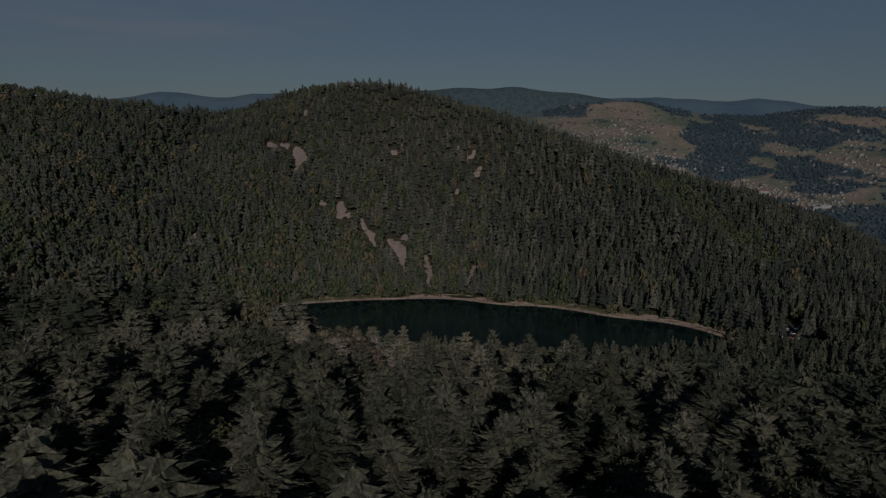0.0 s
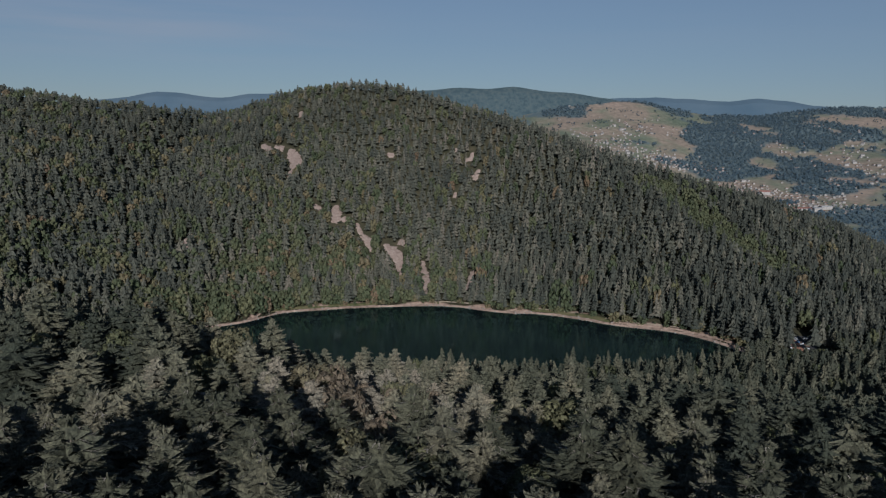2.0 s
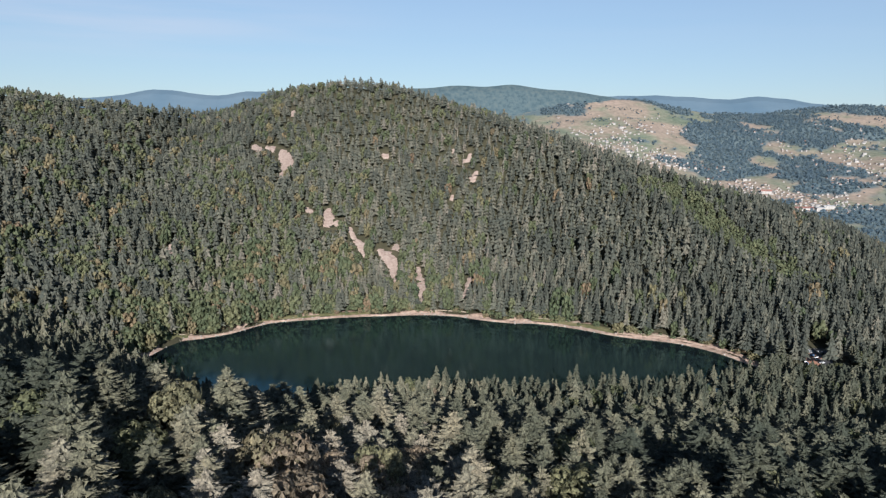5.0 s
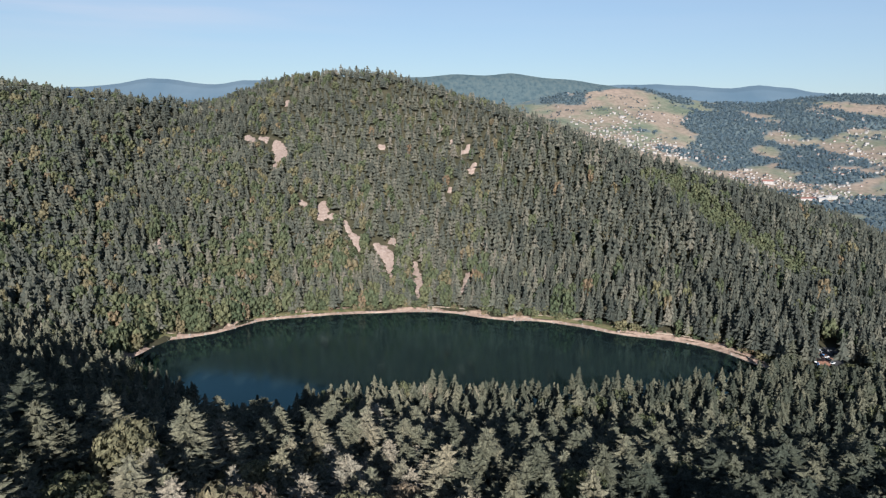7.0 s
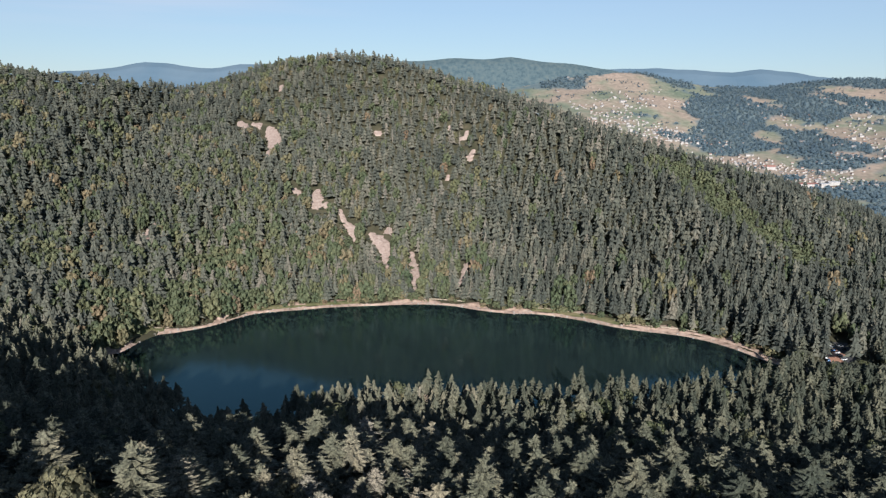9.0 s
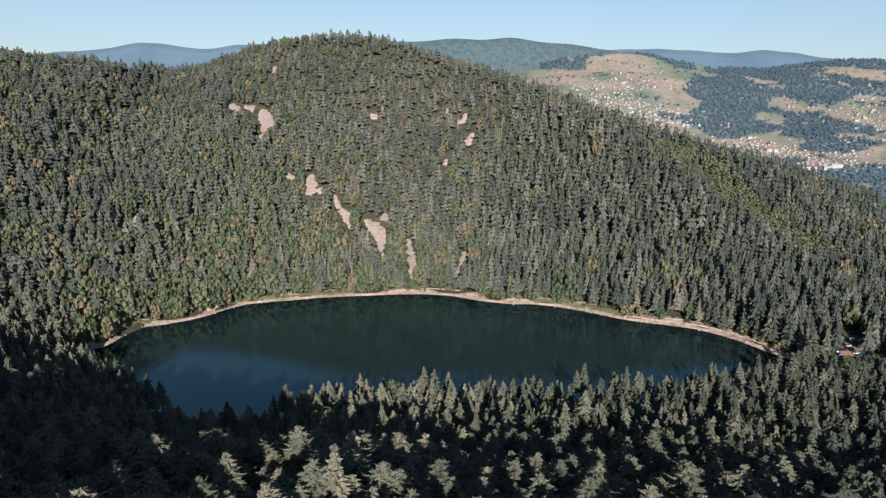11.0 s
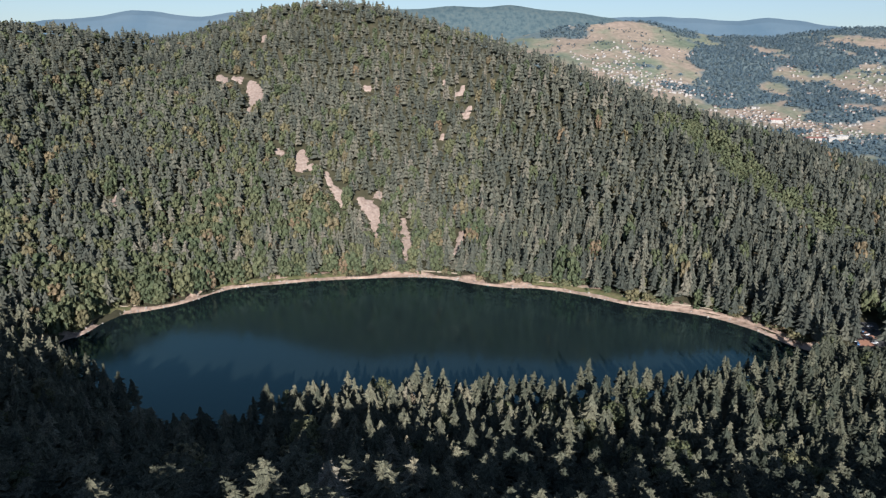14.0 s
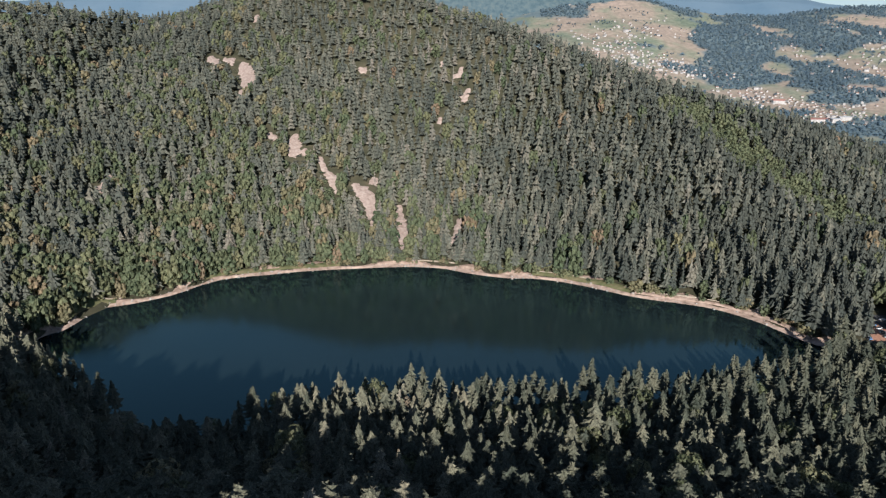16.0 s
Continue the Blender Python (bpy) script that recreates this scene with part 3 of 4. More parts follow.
FIR_MID = [dense_fir(s, 7, 8, 0.44, f, 1)[:2] for s, f in ((21, 0.2), (22, 0.4), (23, 0.3), (24, 0.65), (25, 0.5), (26, 0.1))]
FIR_FAR = [dense_fir(s, 4, 6, 0.34, f)[:2] for s, f in ((31, 0.25), (32, 0.5), (33, 0.35), (34, 0.65), (35, 0.8), (36, 0.1))]
FIR_BANK = [dense_fir(s, 6, 8, 0.28, f, 1)[:2] for s, f in ((71, 0.15), (72, 0.3), (73, 0.45), (74, 0.6), (75, 0.05))]
FIR_TINY = [dense_fir(s, 2, 5, 0.2, 0.9)[:2] for s in (41, 42)]
BROAD_FINE = [broad_shape(s, 46, 55) for s in (51, 52, 53)]
BROAD_NEAR = [broad_shape(s, 36, 44) for s in (57, 58)]
BROAD_MID = [broad_shape(s, 24, 30) for s in (54, 55)]
BROAD_FAR = [broad_shape(s, 13, 12) for s in (61, 62, 63)]

# the slope under the camera
X, Y = scatter(-420, 420, -40, 640, 7.2, rnd)
keep = standing(X, Y) & (Y < np.interp(X, [-420, -231, 260, 420], [620, 593, 592, 640]) + 0) & (np.abs(X) < 34 + 0.645 * np.clip(Y, 0, None)) & (np.hypot(X, Y) > 24)
X, Y = X[keep], Y[keep]
H = rnd.normal(20.6, 3.3, len(X)).clip(11, 30) + 1.5 * lumps(X, Y, 30, 4)
# broad silver firs above, slim spruces down by the water
slim = np.clip((Y - 375) / 80 + 0.3 * lumps(X, Y, 50, 3), 0, 1)
R = H * (rnd.uniform(0.205, 0.275, len(X)) * (1 - slim) + rnd.uniform(0.17, 0.225, len(X)) * slim) * np.interp(Y, [120, 220], [1.04, 0.96])
# along the flight the crowns stay clear under the camera
H = np.minimum(H, np.where((np.abs(X) < 30) & (Y < 190), 160 - land(X, Y), 99))
H = np.minimum(H, 13 + np.clip(Y, 0, 200) * 0.11)
# below the shoulder most stay low, with a few tall ones above them
hollow = np.exp(-((X + 30) / 48) ** 2 - ((Y - 282) / 44) ** 2) + np.exp(-((X + 95) / 45) ** 2 - ((Y - 330) / 60) ** 2)
H = H - 5.5 * np.clip(hollow, 0, 1) * (rnd.rand(len(X)) > 0.13)
H = H - 3.5 * np.exp(-((X + 42) / 42) ** 2 - ((Y - 362) / 34) ** 2)
H = np.where((X > -135) & (X < -74) & (Y > 455), np.minimum(H, rnd.uniform(9, 17, len(X))), H)
for k in range(8, 64, 8):      # a gap in the wood before the car park
    gap = (X + 0.47 * k > 287) & (X + 0.47 * k < 314) & (Y + 0.88 * k > 604) & (Y + 0.88 * k < 648)
    H = np.where(gap, np.minimum(H, 2.0 + 0.275 * k), H)
    sunny = (X > 288) & (X < 314) & (Y + k > 604) & (Y + k < 640)
    H = np.where(sunny, np.minimum(H, 1.5 + 0.34 * k), H)
# tone: lower to the right and on the left flank, highest near (-18, 170)
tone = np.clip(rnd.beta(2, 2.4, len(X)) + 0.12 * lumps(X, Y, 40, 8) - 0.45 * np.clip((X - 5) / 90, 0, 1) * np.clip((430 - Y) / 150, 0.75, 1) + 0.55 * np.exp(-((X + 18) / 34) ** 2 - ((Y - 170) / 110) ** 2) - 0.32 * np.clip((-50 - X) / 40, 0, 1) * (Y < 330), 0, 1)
leafy = (rnd.rand(len(X)) < 0.035 + 0.04 * (Y < 200) + 0.08 * (lumps(X, Y, 60, 6) > 0.4) + 0.5 * np.exp(-((X + 16) / 24) ** 2 - ((Y - 172) / 42) ** 2))
reach = Y + 0.35 * np.abs(X) + 900 * (Y < 58)
near = reach < np.sort(reach)[min(300, len(Y) - 1)]


def tree_things(shapes, name, crown_mat, label, category, group, bark, taper):
    """One tree of each shape, as a thing with trunk and crown, unit-sized."""
    made = []
    for shape in shapes:
        root = new(name)
        crown = sheet("crown", shape[0], shape[1], crown_mat)
        crown.parent = root
        if len(shape) > 2:
            ribs = sheet("bare_wood", shape[2], shape[3], DEAD)
            ribs.parent = root
            tagged(ribs, "pale bare branches with lichen", kind="stuff")
        bm = bmesh.new()
        bmesh.ops.create_cone(bm, cap_ends=True, segments=8, radius1=taper, radius2=taper * 0.12, depth=0.96, matrix=Matrix.Translation((0, 0, 0.47)))
        part("trunk", bm, bark, root)
        made.append(tagged(root, label, category, group))
    return made


fir_kinds = tree_things(FIR_FINE, "fir_tree", NEEDLE_ONE, "tall grey-green silver fir with layered sunlit boughs", "fir tree", "firs on the near slope", BARK, 0.075)
broad_kinds = tree_things(BROAD_FINE, "beech_tree", LEAF_ONE, "olive-green broadleaved tree among the firs", "tree", "broadleaved trees on the near slope", BARK, 0.07)
used = set()
for x, y, h, r, lf in zip(X[near], Y[near], H[near], R[near], leafy[near]):
    kinds = broad_kinds if lf else fir_kinds
    k = rnd.randint(len(kinds))
    m = pose(x, y, float(land(x, y)) - 0.4, rnd.normal(0, 1), rnd.normal(0, 1), rnd.uniform(0, 360))
    size = Matrix.Diagonal((r * (1.25 if lf else 1.0), r * (1.25 if lf else 1.0), h * (0.85 if lf else 1.0), 1))
    if (lf, k) not in used:
        used.add((lf, k))
        kinds[k].matrix_basis = m @ size
        continue
    tree = copy_thing(kinds[k], m)
    tree.scale = size.to_scale()
# a kind that found no place of its own is not kept as a unit-sized dwarf
for lf, kinds in ((False, fir_kinds), (True, broad_kinds)):
    for k, tree in enumerate(kinds):
        if (lf, k) not in used:
            for o in (*tree.children_recursive, tree):
                bpy.data.objects.remove(o)

middle = ~near & (reach < 285)
for cond, shapes, broads in ((middle, FIR_NEAR, BROAD_NEAR), (~near & ~middle & (Y < 385), FIR_DOME, BROAD_MID), (~near & ~middle & (Y >= 385), FIR_MID, BROAD_MID)):
    a, b = cond & ~leafy, cond & leafy
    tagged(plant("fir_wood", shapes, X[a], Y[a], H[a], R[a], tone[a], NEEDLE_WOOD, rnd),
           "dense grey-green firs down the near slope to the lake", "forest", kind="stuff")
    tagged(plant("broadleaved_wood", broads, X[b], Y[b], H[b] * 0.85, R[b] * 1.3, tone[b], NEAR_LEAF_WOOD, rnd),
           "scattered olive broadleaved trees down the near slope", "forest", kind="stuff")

# more of the same wood behind and beside the flight
X, Y = scatter(-520, 520, -260, 560, 25.0, rnd)
keep = standing(X, Y) & ((np.abs(X) >= 34 + 0.645 * np.clip(Y, 0, None)) | (Y < -40))
X, Y = X[keep], Y[keep]
H = np.minimum(rnd.normal(23, 3, len(X)).clip(13, 30), np.where(np.hypot(X, Y) < 90, 160 - land(X, Y), 99))
ok = H > 5
tagged(plant("fir_wood", FIR_FAR, X[ok], Y[ok], H[ok], H[ok] * 0.24, rnd.beta(2, 2.4, ok.sum()), NEEDLE_WOOD, rnd), "firs on the slope behind the flight", "forest", kind="stuff")

# the mountain beyond the lake
X, Y = scatter(-900, 900, 500, 1300, 7.0, rnd)
yc = np.interp(X, CREST_X, CREST_Y)
side = np.interp(X, [-980, -231, 0, 260, 700, 1100], [560, 593, 640, 592, 640, 800])
keep = standing(X, Y) & (Y > side) & (Y < yc + 55) & (np.abs(X) < 90 + 0.64 * Y)
X, Y = X[keep], Y[keep]
up = land(X, Y)
H = rnd.normal(19.0, 3.0, len(X)).clip(9, 28) - 8.0 * np.clip((up - 120) / 90, 0, 1)
H = H * np.interp(X, [0, 120], [1.0, 1.14]) * np.interp(up, [15, 60], [1.14, 1.0])
R = H * rnd.uniform(0.175, 0.25, len(X)) * np.interp(X, [-300, 0, 120], [1.15, 1.0, 0.86]) * np.interp(up, [110, 220], [1.0, 1.35])
tone = np.clip(np.where(X > 0, 0.12 * np.clip((220 - X) / 150, 0, 1) + rnd.beta(0.9, 1.4, len(X)), rnd.beta(2, 2.6, len(X))) + 0.15 * lumps(X, Y, 70, 8) + 0.06 * np.exp(-((X + 130) / 110) ** 2) - 0.14 * (X < -230) - 0.16 * np.clip((X - 20) / 260, 0, 1), 0, 1)
H = np.minimum(H, np.min([np.where(bare(X, Y + k, 1.0) > 0, k * 0.42 + 0.5, 99) for k in (4, 8, 12, 16, 20, 25, 30, 35)], axis=0))
H = np.where(H < 4, 1.5, H)
share = 0.04 + 0.20 * np.clip(lumps(X, Y, 85, 6.5) + 0.2, 0, 1) * np.clip((160 - X) / 200, 0.1, 1) + (0.12 * (X < -60) + 0.36 * (X < 60) * np.clip(1 - up / 115, 0, 1)) * np.clip(0.8 + lumps(X, Y, 45, 2.2), 0, 1.4) + np.interp(X, [-60, 60], [0.5, 0.16]) * np.exp(-np.clip(Y - np.interp(X, SHORE_X, SHORE_Y), 0, 400) / 34) * (np.abs(X) < 250)
band = np.exp(-((X - np.interp(Y, [768, 801, 821, 861, 876, 909], [351, 332, 306, 291, 281, 272])) / 29) ** 2) * (Y > 750) * (Y < 925)
leafy = rnd.rand(len(X)) < share + 0.95 * band
H = H * (1 - 0.5 * band)
low_left = np.exp(-((X + 140) / 120) ** 2) * np.clip(1 - up / 130, 0, 1)
tone = np.clip(tone + 0.22 * low_left, 0, 1)
a, b = ~leafy, leafy
bank_wood = a & (up < np.interp(X, [-300, 0, 150, 420], [26, 22, 40, 22]))
for part_of, shapes in ((bank_wood, FIR_BANK), (a & ~bank_wood, FIR_FAR)):
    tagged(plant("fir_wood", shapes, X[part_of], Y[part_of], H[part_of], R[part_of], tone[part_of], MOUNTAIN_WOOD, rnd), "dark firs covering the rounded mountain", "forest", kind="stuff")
tagged(plant("broadleaved_wood", BROAD_FAR, X[b], Y[b], H[b] * 0.9, R[b] * 1.12, np.where(band[b] > 0.3, rnd.uniform(0.26, 0.48, b.sum()), np.where(rnd.rand(b.sum()) < 0.13, rnd.uniform(0.8, 1.0, b.sum()), np.clip(rnd.beta(1.3, 2.4, b.sum()) - 0.15 * (X[b] > 60), 0, 1))), LEAF_WOOD, rnd),
       "green and yellowing broadleaved trees between the firs", "forest", kind="stuff")

# woods across the valley
X, Y = scatter(-600, 2700, 1950, 4100, 16.0, rnd)
keep = (np.abs(X) < 200 + 0.66 * Y) & (wooded(X, Y) > 0.55) & (X > 0.13 * Y) & (Y < 4000)
X, Y = X[keep], Y[keep]
H = rnd.normal(9.5, 1.8, len(X)).clip(5, 14)
tagged(plant("far_wood", FIR_TINY, X, Y, H, H * rnd.uniform(0.85, 1.2, len(X)), rnd.rand(len(X)), HAZY_FAR_WOOD, rnd), "woods on the hills across the valley, tinted blue-green for haze", "forest", kind="stuff")

# ---- hills beyond the valley ----
verts, faces = [], []
cols = np.arange(-3300, 3400, 55.0)
for x in cols:
    a = x / 4500
    top = np.interp(a, [-0.75, -0.5, -0.44, -0.41, -0.377, -0.34, -0.30, -0.26, -0.2, 0.2, 0.25, 0.294, 0.346, 0.376, 0.40, 0.42, 0.457, 0.49, 0.516, 0.6, 0.75],
                    [300, 330, 352, 376, 400, 384, 366, 392, 396, 396, 400, 399, 396, 383, 398, 402, 394, 372, 356, 345, 340]) + 3 * math.sin(x * 0.011) + 2 * math.sin(x * 0.031)
    for j in range(9):
        s = j / 8
        verts.append((x, 4180 + 320 * s, -40 + (top + 40) * (1 - (1 - s) ** 1.35) + 9 * noise.noise((x * 0.004, s * 4, 2)) * (1 - s)))
    verts.append((x, 4760, top - 60))
for k in range(len(cols) - 1):
    for j in range(9):
        b = k * 10 + j
        faces.append((b, b + 1, b + 11, b + 10))
backdrop = part("backdrop", (verts, faces), HAZE_HILL)
verts = []
cols = np.arange(-900, 1250, 45.0)
for x in cols:
    top = np.interp(x / 3900, [-0.25, -0.1, -0.036, 0.015, 0.06, 0.09, 0.162, 0.22, 0.3], [280, 372, 392, 406, 408, 416, 390, 366, 280]) + 3 * math.sin(x * 0.021)
    for j in range(9):
        s = j / 8
        verts.append((x, 3640 + 270 * s, -60 + (top + 60) * (1 - (1 - s) ** 1.35) + 12 * noise.noise((x * 0.006, s * 4, 5)) * (1 - s)))
    verts.append((x, 4100, top - 60))
wood_hill = part("backdrop", (verts, [(k * 10 + j, k * 10 + j + 1, k * 10 + j + 11, k * 10 + j + 10) for k in range(len(cols) - 1) for j in range(9)]), HAZE_WOOD_HILL)
tagged(wood_hill, "wooded hill beyond the valley, tinted blue-green for haze", "hills", kind="structure")
tagged(backdrop, "wooded ridges on the horizon, tinted blue for haze", "hills", kind="structure")

# ---- village ----
def prism(half, deep, eaves, peak):
    """Walls of a gabled house."""
    v = [(-half, -deep, -4), (half, -deep, -4), (half, deep, -4), (-half, deep, -4), (-half, -deep, eaves), (half, -deep, eaves), (half, deep, eaves), (-half, deep, eaves),
         (-half, 0, peak), (half, 0, peak)]
    return v, [(0, 1, 5, 4), (2, 3, 7, 6), (1, 2, 6, 9, 5), (3, 0, 4, 8, 7), (4, 5, 9, 8), (6, 7, 8, 9)]


def gable(half, deep, eaves, peak, thick=0.35, over=0.8):
    """Two roof slabs that overhang the walls."""
    drop = (peak - eaves) * over / deep
    v = []
    for x in (-half - over, half + over):
        for lift in (0.06, thick):
            v += [(x, -deep - over, eaves - drop + lift), (x, 0, peak + lift), (x, deep + over, eaves - drop + lift)]
    return v, [(3, 4, 10, 9), (4, 5, 11, 10), (0, 6, 7, 1), (1, 7, 8, 2), (0, 1, 4, 3), (1, 2, 5, 4), (6, 9, 10, 7), (7, 10, 11, 8), (0, 3, 9, 6), (2, 8, 11, 5)]


def house(half, deep, eaves, peak, wall, roof, label):
    root = new("house")
    part("wall", prism(half, deep, eaves, peak), wall, root)
    part("roof", gable(half, deep, eaves, peak), roof, root)
    v, f = prism(0.5, 0.5, 1.6, 1.6)
    part("chimney", ([(x + half * 0.4, y + deep * 0.3, max(z, 0) + peak - 1.6) for x, y, z in v], f), wall, root)
    for k in (-0.5, 0.5):
        w = [(k * half - 0.8, -deep - 0.04, 1.0), (k * half + 0.8, -deep - 0.04, 1.0), (k * half + 0.8, -deep - 0.04, 2.6), (k * half - 0.8, -deep - 0.04, 2.6)]
        part("window", (w, [(0, 1, 2, 3)]), GLASS_DARK, root)
    return tagged(root, label, "house", "village houses")


kinds = [house(6.5, 4.4, 4.6, 7.2, RENDER_WALL, TILE_ROOF, "white rendered house with a red tiled roof"),
         house(7.5, 5, 5.4, 8, RENDER_WALL, SLATE_ROOF, "white rendered house with a grey roof"),
         house(5, 4, 3.6, 6, RENDER_WALL, TILE_ROOF, "small white cottage with a red tiled roof"),
         house(11, 6, 7.5, 10.5, RENDER_WALL, SLATE_ROOF, "large pale building with a grey roof")]
VILLAGE_HIGH = [(839, 3438, 138, 125, 46), (705, 3198, 104, 74, 34), (804, 3099, 125, 62, 50), (913, 3020, 100, 46, 34), (1017, 3007, 101, 44, 16), (639, 3391, 73, 50, 12),
                (1127, 3505, 52, 38, 6), (684, 3878, 42, 43, 3), (985, 3627, 53, 39, 3), (1431, 3556, 54, 56, 3), (1819, 3564, 71, 57, 6)]
VILLAGE_LOW = [(1117, 2823, 86, 59, 28), (1191, 2714, 94, 62, 42), (1235, 2563, 91, 44, 46), (1323, 2522, 91, 43, 26), (1503, 3347, 65, 115, 20), (1665, 3139, 101, 107, 26),
               (1858, 3310, 67, 113, 16), (1617, 2963, 96, 72, 22), (1478, 2774, 89, 40, 16), (1361, 2651, 63, 31, 12), (1672, 2911, 35, 130, 12)]
VILLAGE = VILLAGE_HIGH + VILLAGE_LOW
rnd = np.random.RandomState(5)
placed, REST = [], (([], []), ([], []))
for cx, cy, sx, sy, n in VILLAGE:
    for k in range(int(n * 1.25)):
        for attempt in range(20):
            x, y = cx + rnd.normal(0, sx * 0.7), cy + rnd.normal(0, sy * 0.7)
            if all((x - a) ** 2 + (y - b) ** 2 > 15 ** 2 for a, b in placed):
                break
        placed.append((x, y))
        m = pose(x, y, float(land(x, y)) + 0.3, 0, 0, rnd.uniform(-35, 35) + rnd.choice((0, 90)))
        pick = rnd.choice(4, p=(0.30, 0.34, 0.20, 0.16))
        if len(placed) <= 4:
            kinds[len(placed) - 1].matrix_basis = m
        elif len(placed) % 2:
            copy_thing(kinds[pick], m @ Matrix.Scale(rnd.uniform(0.55, 0.85), 4))
        else:
            small = m @ Matrix.Scale(rnd.uniform(0.55, 0.8), 4)
            for rest, shape in zip(REST, (prism(6, 4.4, 4.6, 7), gable(6, 4.4, 4.6, 7))):
                base = len(rest[0])
                rest[0].extend((small @ Vector(v))[:] for v in shape[0])
                rest[1].extend(tuple(i + base for i in f) for f in shape[1])

tagged(part("house_walls", REST[0], RENDER_WALL), "white walls of small houses among the others", "houses", kind="stuff")
tagged(part("house_roofs", REST[1], TILE_ROOF), "red tiled roofs of small houses among the others", "houses", kind="stuff")


def hall(x, y, turn, half, deep, eaves, peak, roof, label):
    root = new("factory_hall")
    part("wall", prism(half, deep, eaves, peak), RENDER_WALL, root)
    part("roof", gable(half, deep, eaves, peak, 0.6, 1.0), roof, root)
    root.matrix_basis = pose(x, y, float(land(x, y)) + 1.5, 0, 0, turn)
    tagged(root, label, "factory", "factory halls in the valley")


hall(1215, 2508, 8, 36, 15, 7, 10, RED_ROOF, "long factory hall with a red sheet roof")
hall(1262, 2498, 8, 16, 13, 8, 10, METAL_ROOF, "white factory hall with a pale sheet roof")
hall(1300, 2512, 4, 20, 9, 7, 9, METAL_ROOF, "low pale hall beside the factory")
hall(1170, 2700, -12, 18, 9, 8, 12, RED_ROOF, "long hall with a dull red roof")

# hedges and single trees between the houses
X, Y = rnd.uniform(250, 2200, 3000), rnd.uniform(2250, 3800, 3000)
keep = (X < 0.66 * Y) & (wooded(X, Y) < 0.55) & (lumps(X, Y, 60, 12) > 0.05)
X, Y = X[keep], Y[keep]
H = rnd.uniform(4, 10, len(X))
tagged(plant("hedge_trees", [broad_shape(64, 7, 9)], X, Y, H, H * rnd.uniform(0.4, 0.65, len(X)), rnd.uniform(0, 0.5, len(X)), HAZY_FAR_WOOD, rnd), "hedges and single trees among the meadows", "trees", kind="stuff")

# ---- the lake's far bank ----
top_side = [k for k in far_side if -226 < ring[k][0] < 256]


def along(x0, x1):
    return [k for k in top_side if x0 < ring[k][0] < x1]


def lane(name, x0, x1, inner, outer, height, material, label, category):
    k = along(x0, x1)
    verts, faces = [], []
    for i, j in enumerate(k):
        for q in range(4):
            o = inner + (outer - inner) * q / 3 + 0.5 * math.sin(i * 0.45) * (q in (0, 3))
            p = ring[j] + outward[j] * o
            verts.append((p[0], p[1], max(float(land(p[0], p[1])), 0) + height - (0.5 if q in (0, 3) else 0)))
    for i in range(len(k) - 1):
        for q in range(3):
            a = i * 4 + q
            faces.append((a, a + 1, a + 5, a + 4))
    return tagged(part(name, (verts, faces), material), label, category, kind="structure")


for x0, x1 in ((-224, -205), (-160, -60), (88, 158)):
    lane("verge", x0, x1, 4.0, 11.5, 1.45, GRASS, "grassy verge with dry patches above the bank", "grass")
for x0, x1 in ((-224, -203), (-22, 28), (88, 131), (150, 212)):
    lane("footpath", x0, x1, 8.9, 10.6, 1.75, TRACK, "pale trodden footpath along the lake", "path")
lane("bank", 158, 252, 4.0, 8.5, 1.45, BEACH, "bare reddish gravel bank under the firs", "bank")
lane("clearing", -124, -106, 4.0, 14.0, 1.5, BEACH, "bare landing place at the water", "landing")


def rock(seed, squash=0.6):
    bm = bmesh.new()
    bmesh.ops.create_icosphere(bm, subdivisions=1, radius=1)
    for v in bm.verts:
        v.co *= 0.8 + 0.45 * noise.noise(v.co * 1.4 + Vector((seed * 7.1, 0, 0)))
        v.co.z *= squash
    V = np.array([v.co[:] for v in bm.verts])
    F = np.array([[v.index for v in f.verts] for f in bm.faces])
    bm.free()
    return V, F


ROCKS = [rock(s) for s in range(4)]
k = rnd.choice(top_side, 420)
o = rnd.uniform(-1.0, 5.5, len(k))
P = ring[k] + outward[k] * o[:, None] + rnd.normal(0, 0.6, (len(k), 2))
size = rnd.gamma(2.2, 0.28, len(k)).clip(0.2, 1.6)
VV, FF, base = [], [], 0
for (x, y), s, off in zip(P, size, o):
    V, F = ROCKS[rnd.randint(4)]
    VV.append(V * s + np.array((x, y, max(0.0, min(off, 5) * 0.24) + 0.1 * s)))
    FF.append(F + base)
    base += len(V)
tagged(sheet("shore_stones", np.concatenate(VV), np.concatenate(FF), STONE), "pale stones scattered along the water's edge", "stones", kind="stuff")

# shrubs and young trees behind the bank
k = rnd.choice(top_side, 400)
P = ring[k] + outward[k] * rnd.uniform(5.5, 20, len(k))[:, None]
keep = bare(P[:, 0], P[:, 1], 1.0) < 0
P = P[keep]
H = rnd.gamma(3, 1.5, len(P)).clip(1.5, 11)
tagged(plant("shrubs", BROAD_FAR, P[:, 0], P[:, 1], H, H * rnd.uniform(0.35, 0.6, len(P)), rnd.rand(len(P)), LEAF_WOOD, rnd, 0.0), "green, yellow and rusty shrubs behind the bank", "shrubs", kind="stuff")


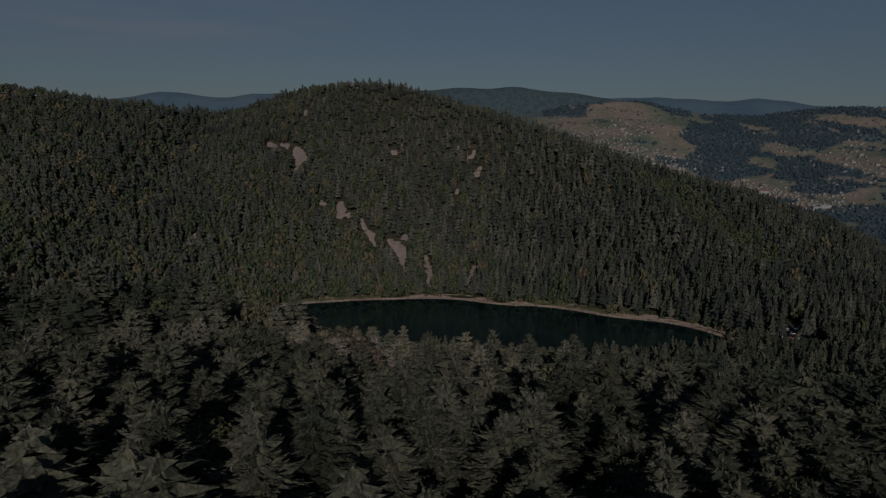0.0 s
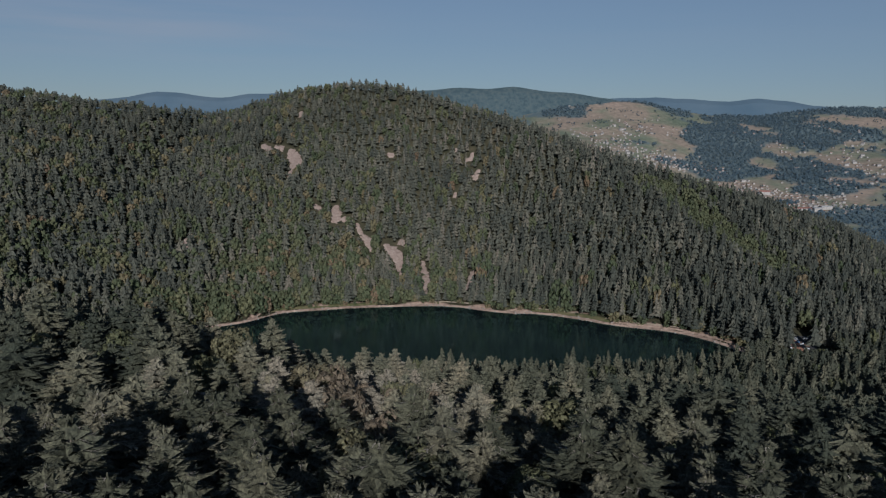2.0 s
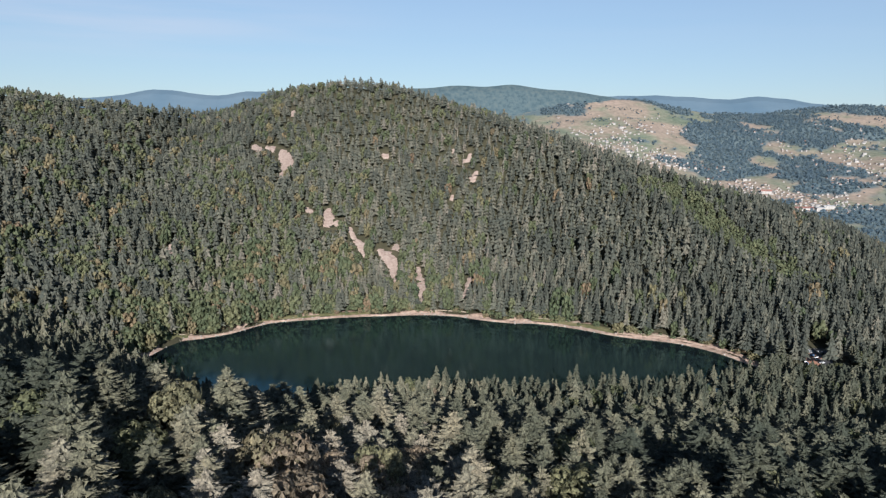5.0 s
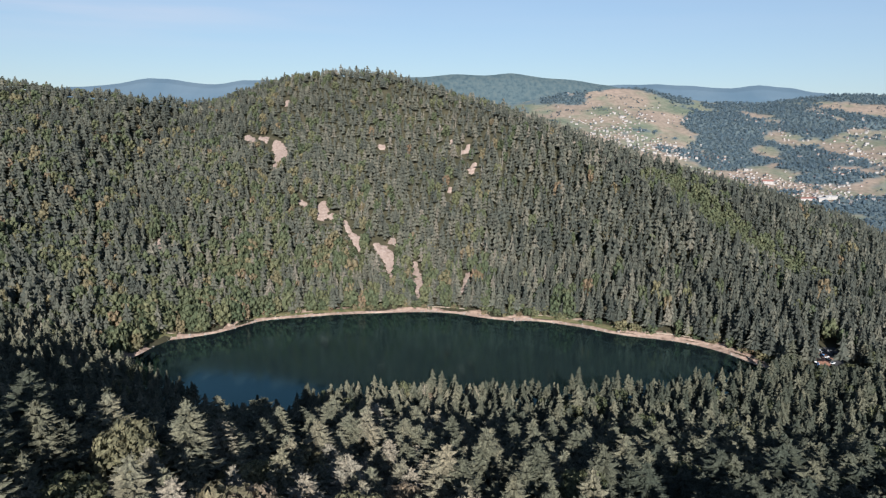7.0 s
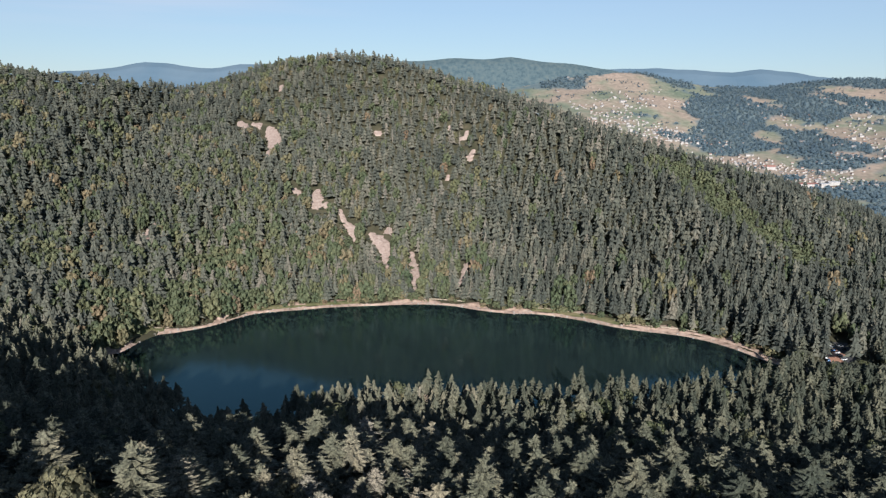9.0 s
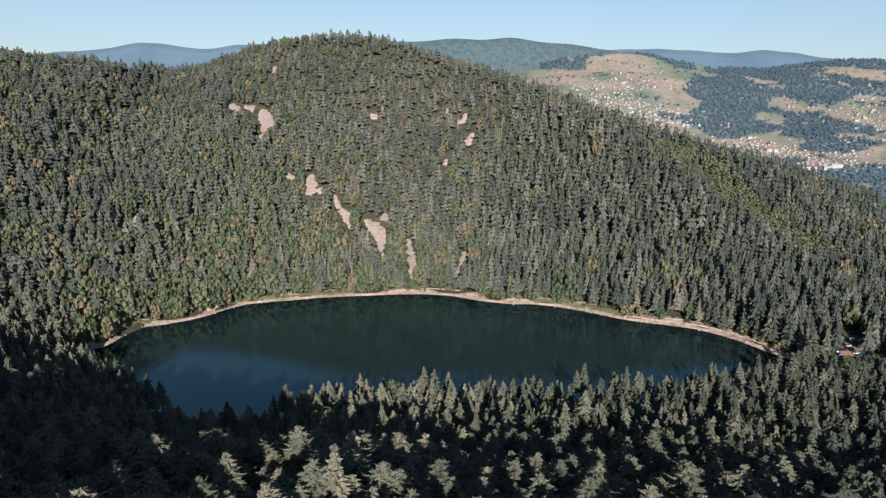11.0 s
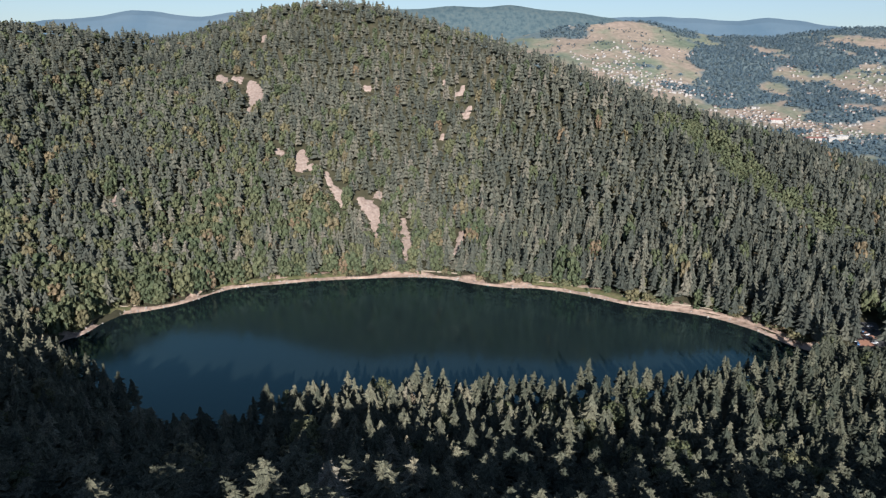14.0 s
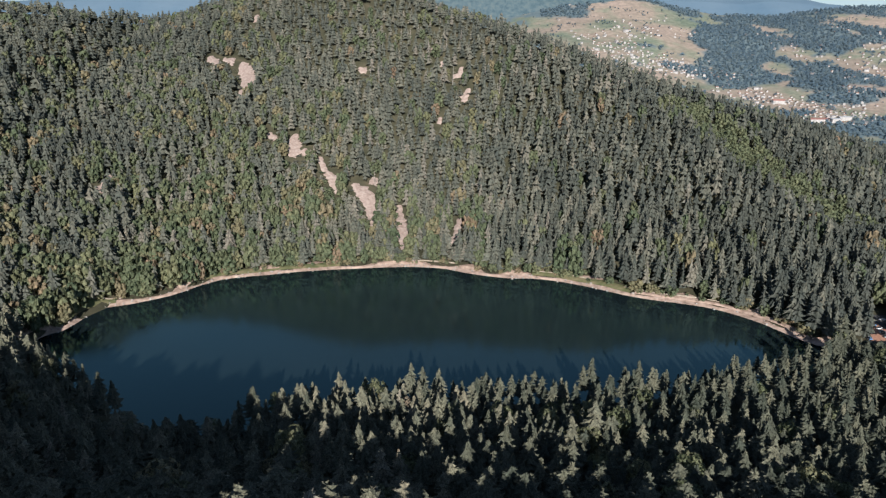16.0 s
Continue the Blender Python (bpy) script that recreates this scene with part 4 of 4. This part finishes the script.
# ---- car park under the trees ----
def patch(name, corners, lift, material, label, category, n=8):
    verts, faces = [], []
    (a, b, c, d) = [Vector((*p, 0)) for p in corners]
    for i in range(n + 1):
        for j in range(n + 1):
            p = a.lerp(b, i / n).lerp(d.lerp(c, i / n), j / n)
            verts.append((p.x, p.y, float(land(p.x, p.y)) + lift))
    for i in range(n):
        for j in range(n):
            q = i * (n + 1) + j
            faces.append((q, q + n + 1, q + n + 2, q + 1))
    return tagged(part(name, (verts, faces), material), label, category, kind="structure")


patch("car_park", [(286, 596), (308, 596), (324, 644), (299, 647)], 0.45, ASPHALT, "asphalt car park in the shade of the firs", "car park")
patch("road", [(290, 604), (301, 604), (308, 645), (299, 645)], 0.50, ROAD_RED, "reddish earth road between parked cars", "road")
patch("road", [(307, 618), (310, 618), (310, 644), (305, 645)], 0.50, ROAD_RED, "narrow reddish track at the car park", "road")


def car(paint, label):
    root = new("parked_car")
    bm = bmesh.new()
    bmesh.ops.create_cube(bm, size=1, matrix=Matrix.Translation((0, 0, 0.62)) @ Matrix.Diagonal((4.3, 1.75, 0.72, 1)))
    bmesh.ops.bevel(bm, geom=bm.edges[:], offset=0.14, segments=2, affect="EDGES")
    body = part("body", bm, paint, root)
    bm = bmesh.new()
    bmesh.ops.create_cube(bm, size=1, matrix=Matrix.Translation((-0.2, 0, 1.2)) @ Matrix.Diagonal((2.5, 1.55, 0.5, 1)))
    for v in bm.verts:
        if v.co.z > 1.2:
            v.co.x = -0.2 + (v.co.x + 0.2) * 0.68
            v.co.y *= 0.86
    part("windows", bm, GLASS_DARK, body, "dark car windows")
    bm = bmesh.new()
    bmesh.ops.create_cube(bm, size=1, matrix=Matrix.Translation((-0.2, 0, 1.46)) @ Matrix.Diagonal((1.72, 1.34, 0.05, 1)))
    part("roof", bm, paint, body)
    for x in (-1.35, 1.35):
        for y in (-0.82, 0.82):
            bm = bmesh.new()
            bmesh.ops.create_cone(bm, cap_ends=True, segments=14, radius1=0.32, radius2=0.32, depth=0.2, matrix=pose(x, y, 0.32, 90))
            part("wheel", bm, RUBBER, root, "black tyre")
    return tagged(root, label, "car", "cars in the car park")


def paint(name, c):
    n = Nodes(name, 0.25, 0.5)
    n.color(n.ramp(n.noise(1.5, 2), [(0.3, tuple(v * 0.92 for v in c)), (0.7, c)]))
    n.set(n.bsdf, "Coat Weight", 0.6)
    return n.mat


PAINTS = [("white", (0.55, 0.57, 0.60)), ("silver", (0.45, 0.47, 0.50)), ("blue", (0.10, 0.20, 0.38)), ("dark grey", (0.06, 0.065, 0.07))]
CARS = [(307.5, 636, 20, 0), (308, 640, 25, 1), (305, 629, 18, 2), (306, 624, 22, 0), (304.5, 618, 15, 1), (290.5, 607, 75, 2), (291.5, 613, 80, 0), (316, 638, 15, 1), (315, 631, 12, 3), (303, 609, 20, 0)]
car_kinds = [car(paint(n.replace(" ", "_") + "_car_paint", c), n + " car parked under the firs") for n, c in PAINTS]
seen_cars = set()
for x, y, turn, kind in CARS:
    m = pose(x, y, float(land(x, y)) + 0.52, 0, 0, turn)
    if kind in seen_cars:
        copy_thing(car_kinds[kind], m)
    else:
        seen_cars.add(kind)
        car_kinds[kind].matrix_basis = m


# ---- dead trees ----
def snag(seed, h):
    r = random.Random(seed)
    root = new("dead_tree")
    bm = bmesh.new()
    bmesh.ops.create_cone(bm, cap_ends=True, segments=8, radius1=h * 0.016, radius2=0.05, depth=h, matrix=Matrix.Translation((0, 0, h / 2)))
    part("trunk", bm, DEAD, root)
    bm = bmesh.new()
    for k in range(34):
        z = h * (0.25 + 0.72 * k / 34)
        length = (h - z) * 0.24 + 0.6
        m = pose(0, 0, z, 90 + r.uniform(-22, 12), 0, k * 137.5 + r.uniform(-20, 20)) @ Matrix.Translation((0, 0, length / 2))
        bmesh.ops.create_cone(bm, segments=4, radius1=0.09, radius2=0.02, depth=length, matrix=m)
    tagged(part("bare_crown", bm, DEAD, root), "bleached bare twigs", kind="stuff")
    return tagged(root, "bleached dead fir with bare pale limbs", "dead tree", "dead firs")


snags = [snag(s, h) for s, h in ((1, 19), (2, 23), (3, 16))]
SNAGS = [(288, 640), (-20, 905), (-70, 890), (66, 985), (20, 1000), (120, 960), (-115, 960), (190, 940), (210, 880), (-35, 990), (4, 1030), (-60, 980), (60, 1060), (240, 905), (-240, 900), (300, 960), (150, 800), (90, 880)]
pick = random.Random(8)
SNAGS += [(pick.uniform(-90, 230), pick.uniform(860, 1060)) for k in range(34)]
for k, (x, y) in enumerate(SNAGS):
    m = pose(x, y, float(land(x, y)) - 0.3, random.uniform(-3, 3), random.uniform(-3, 3), random.uniform(0, 360))
    if k < 3:
        snags[k].matrix_basis = m
    else:
        copy_thing(snags[k % 3], m)
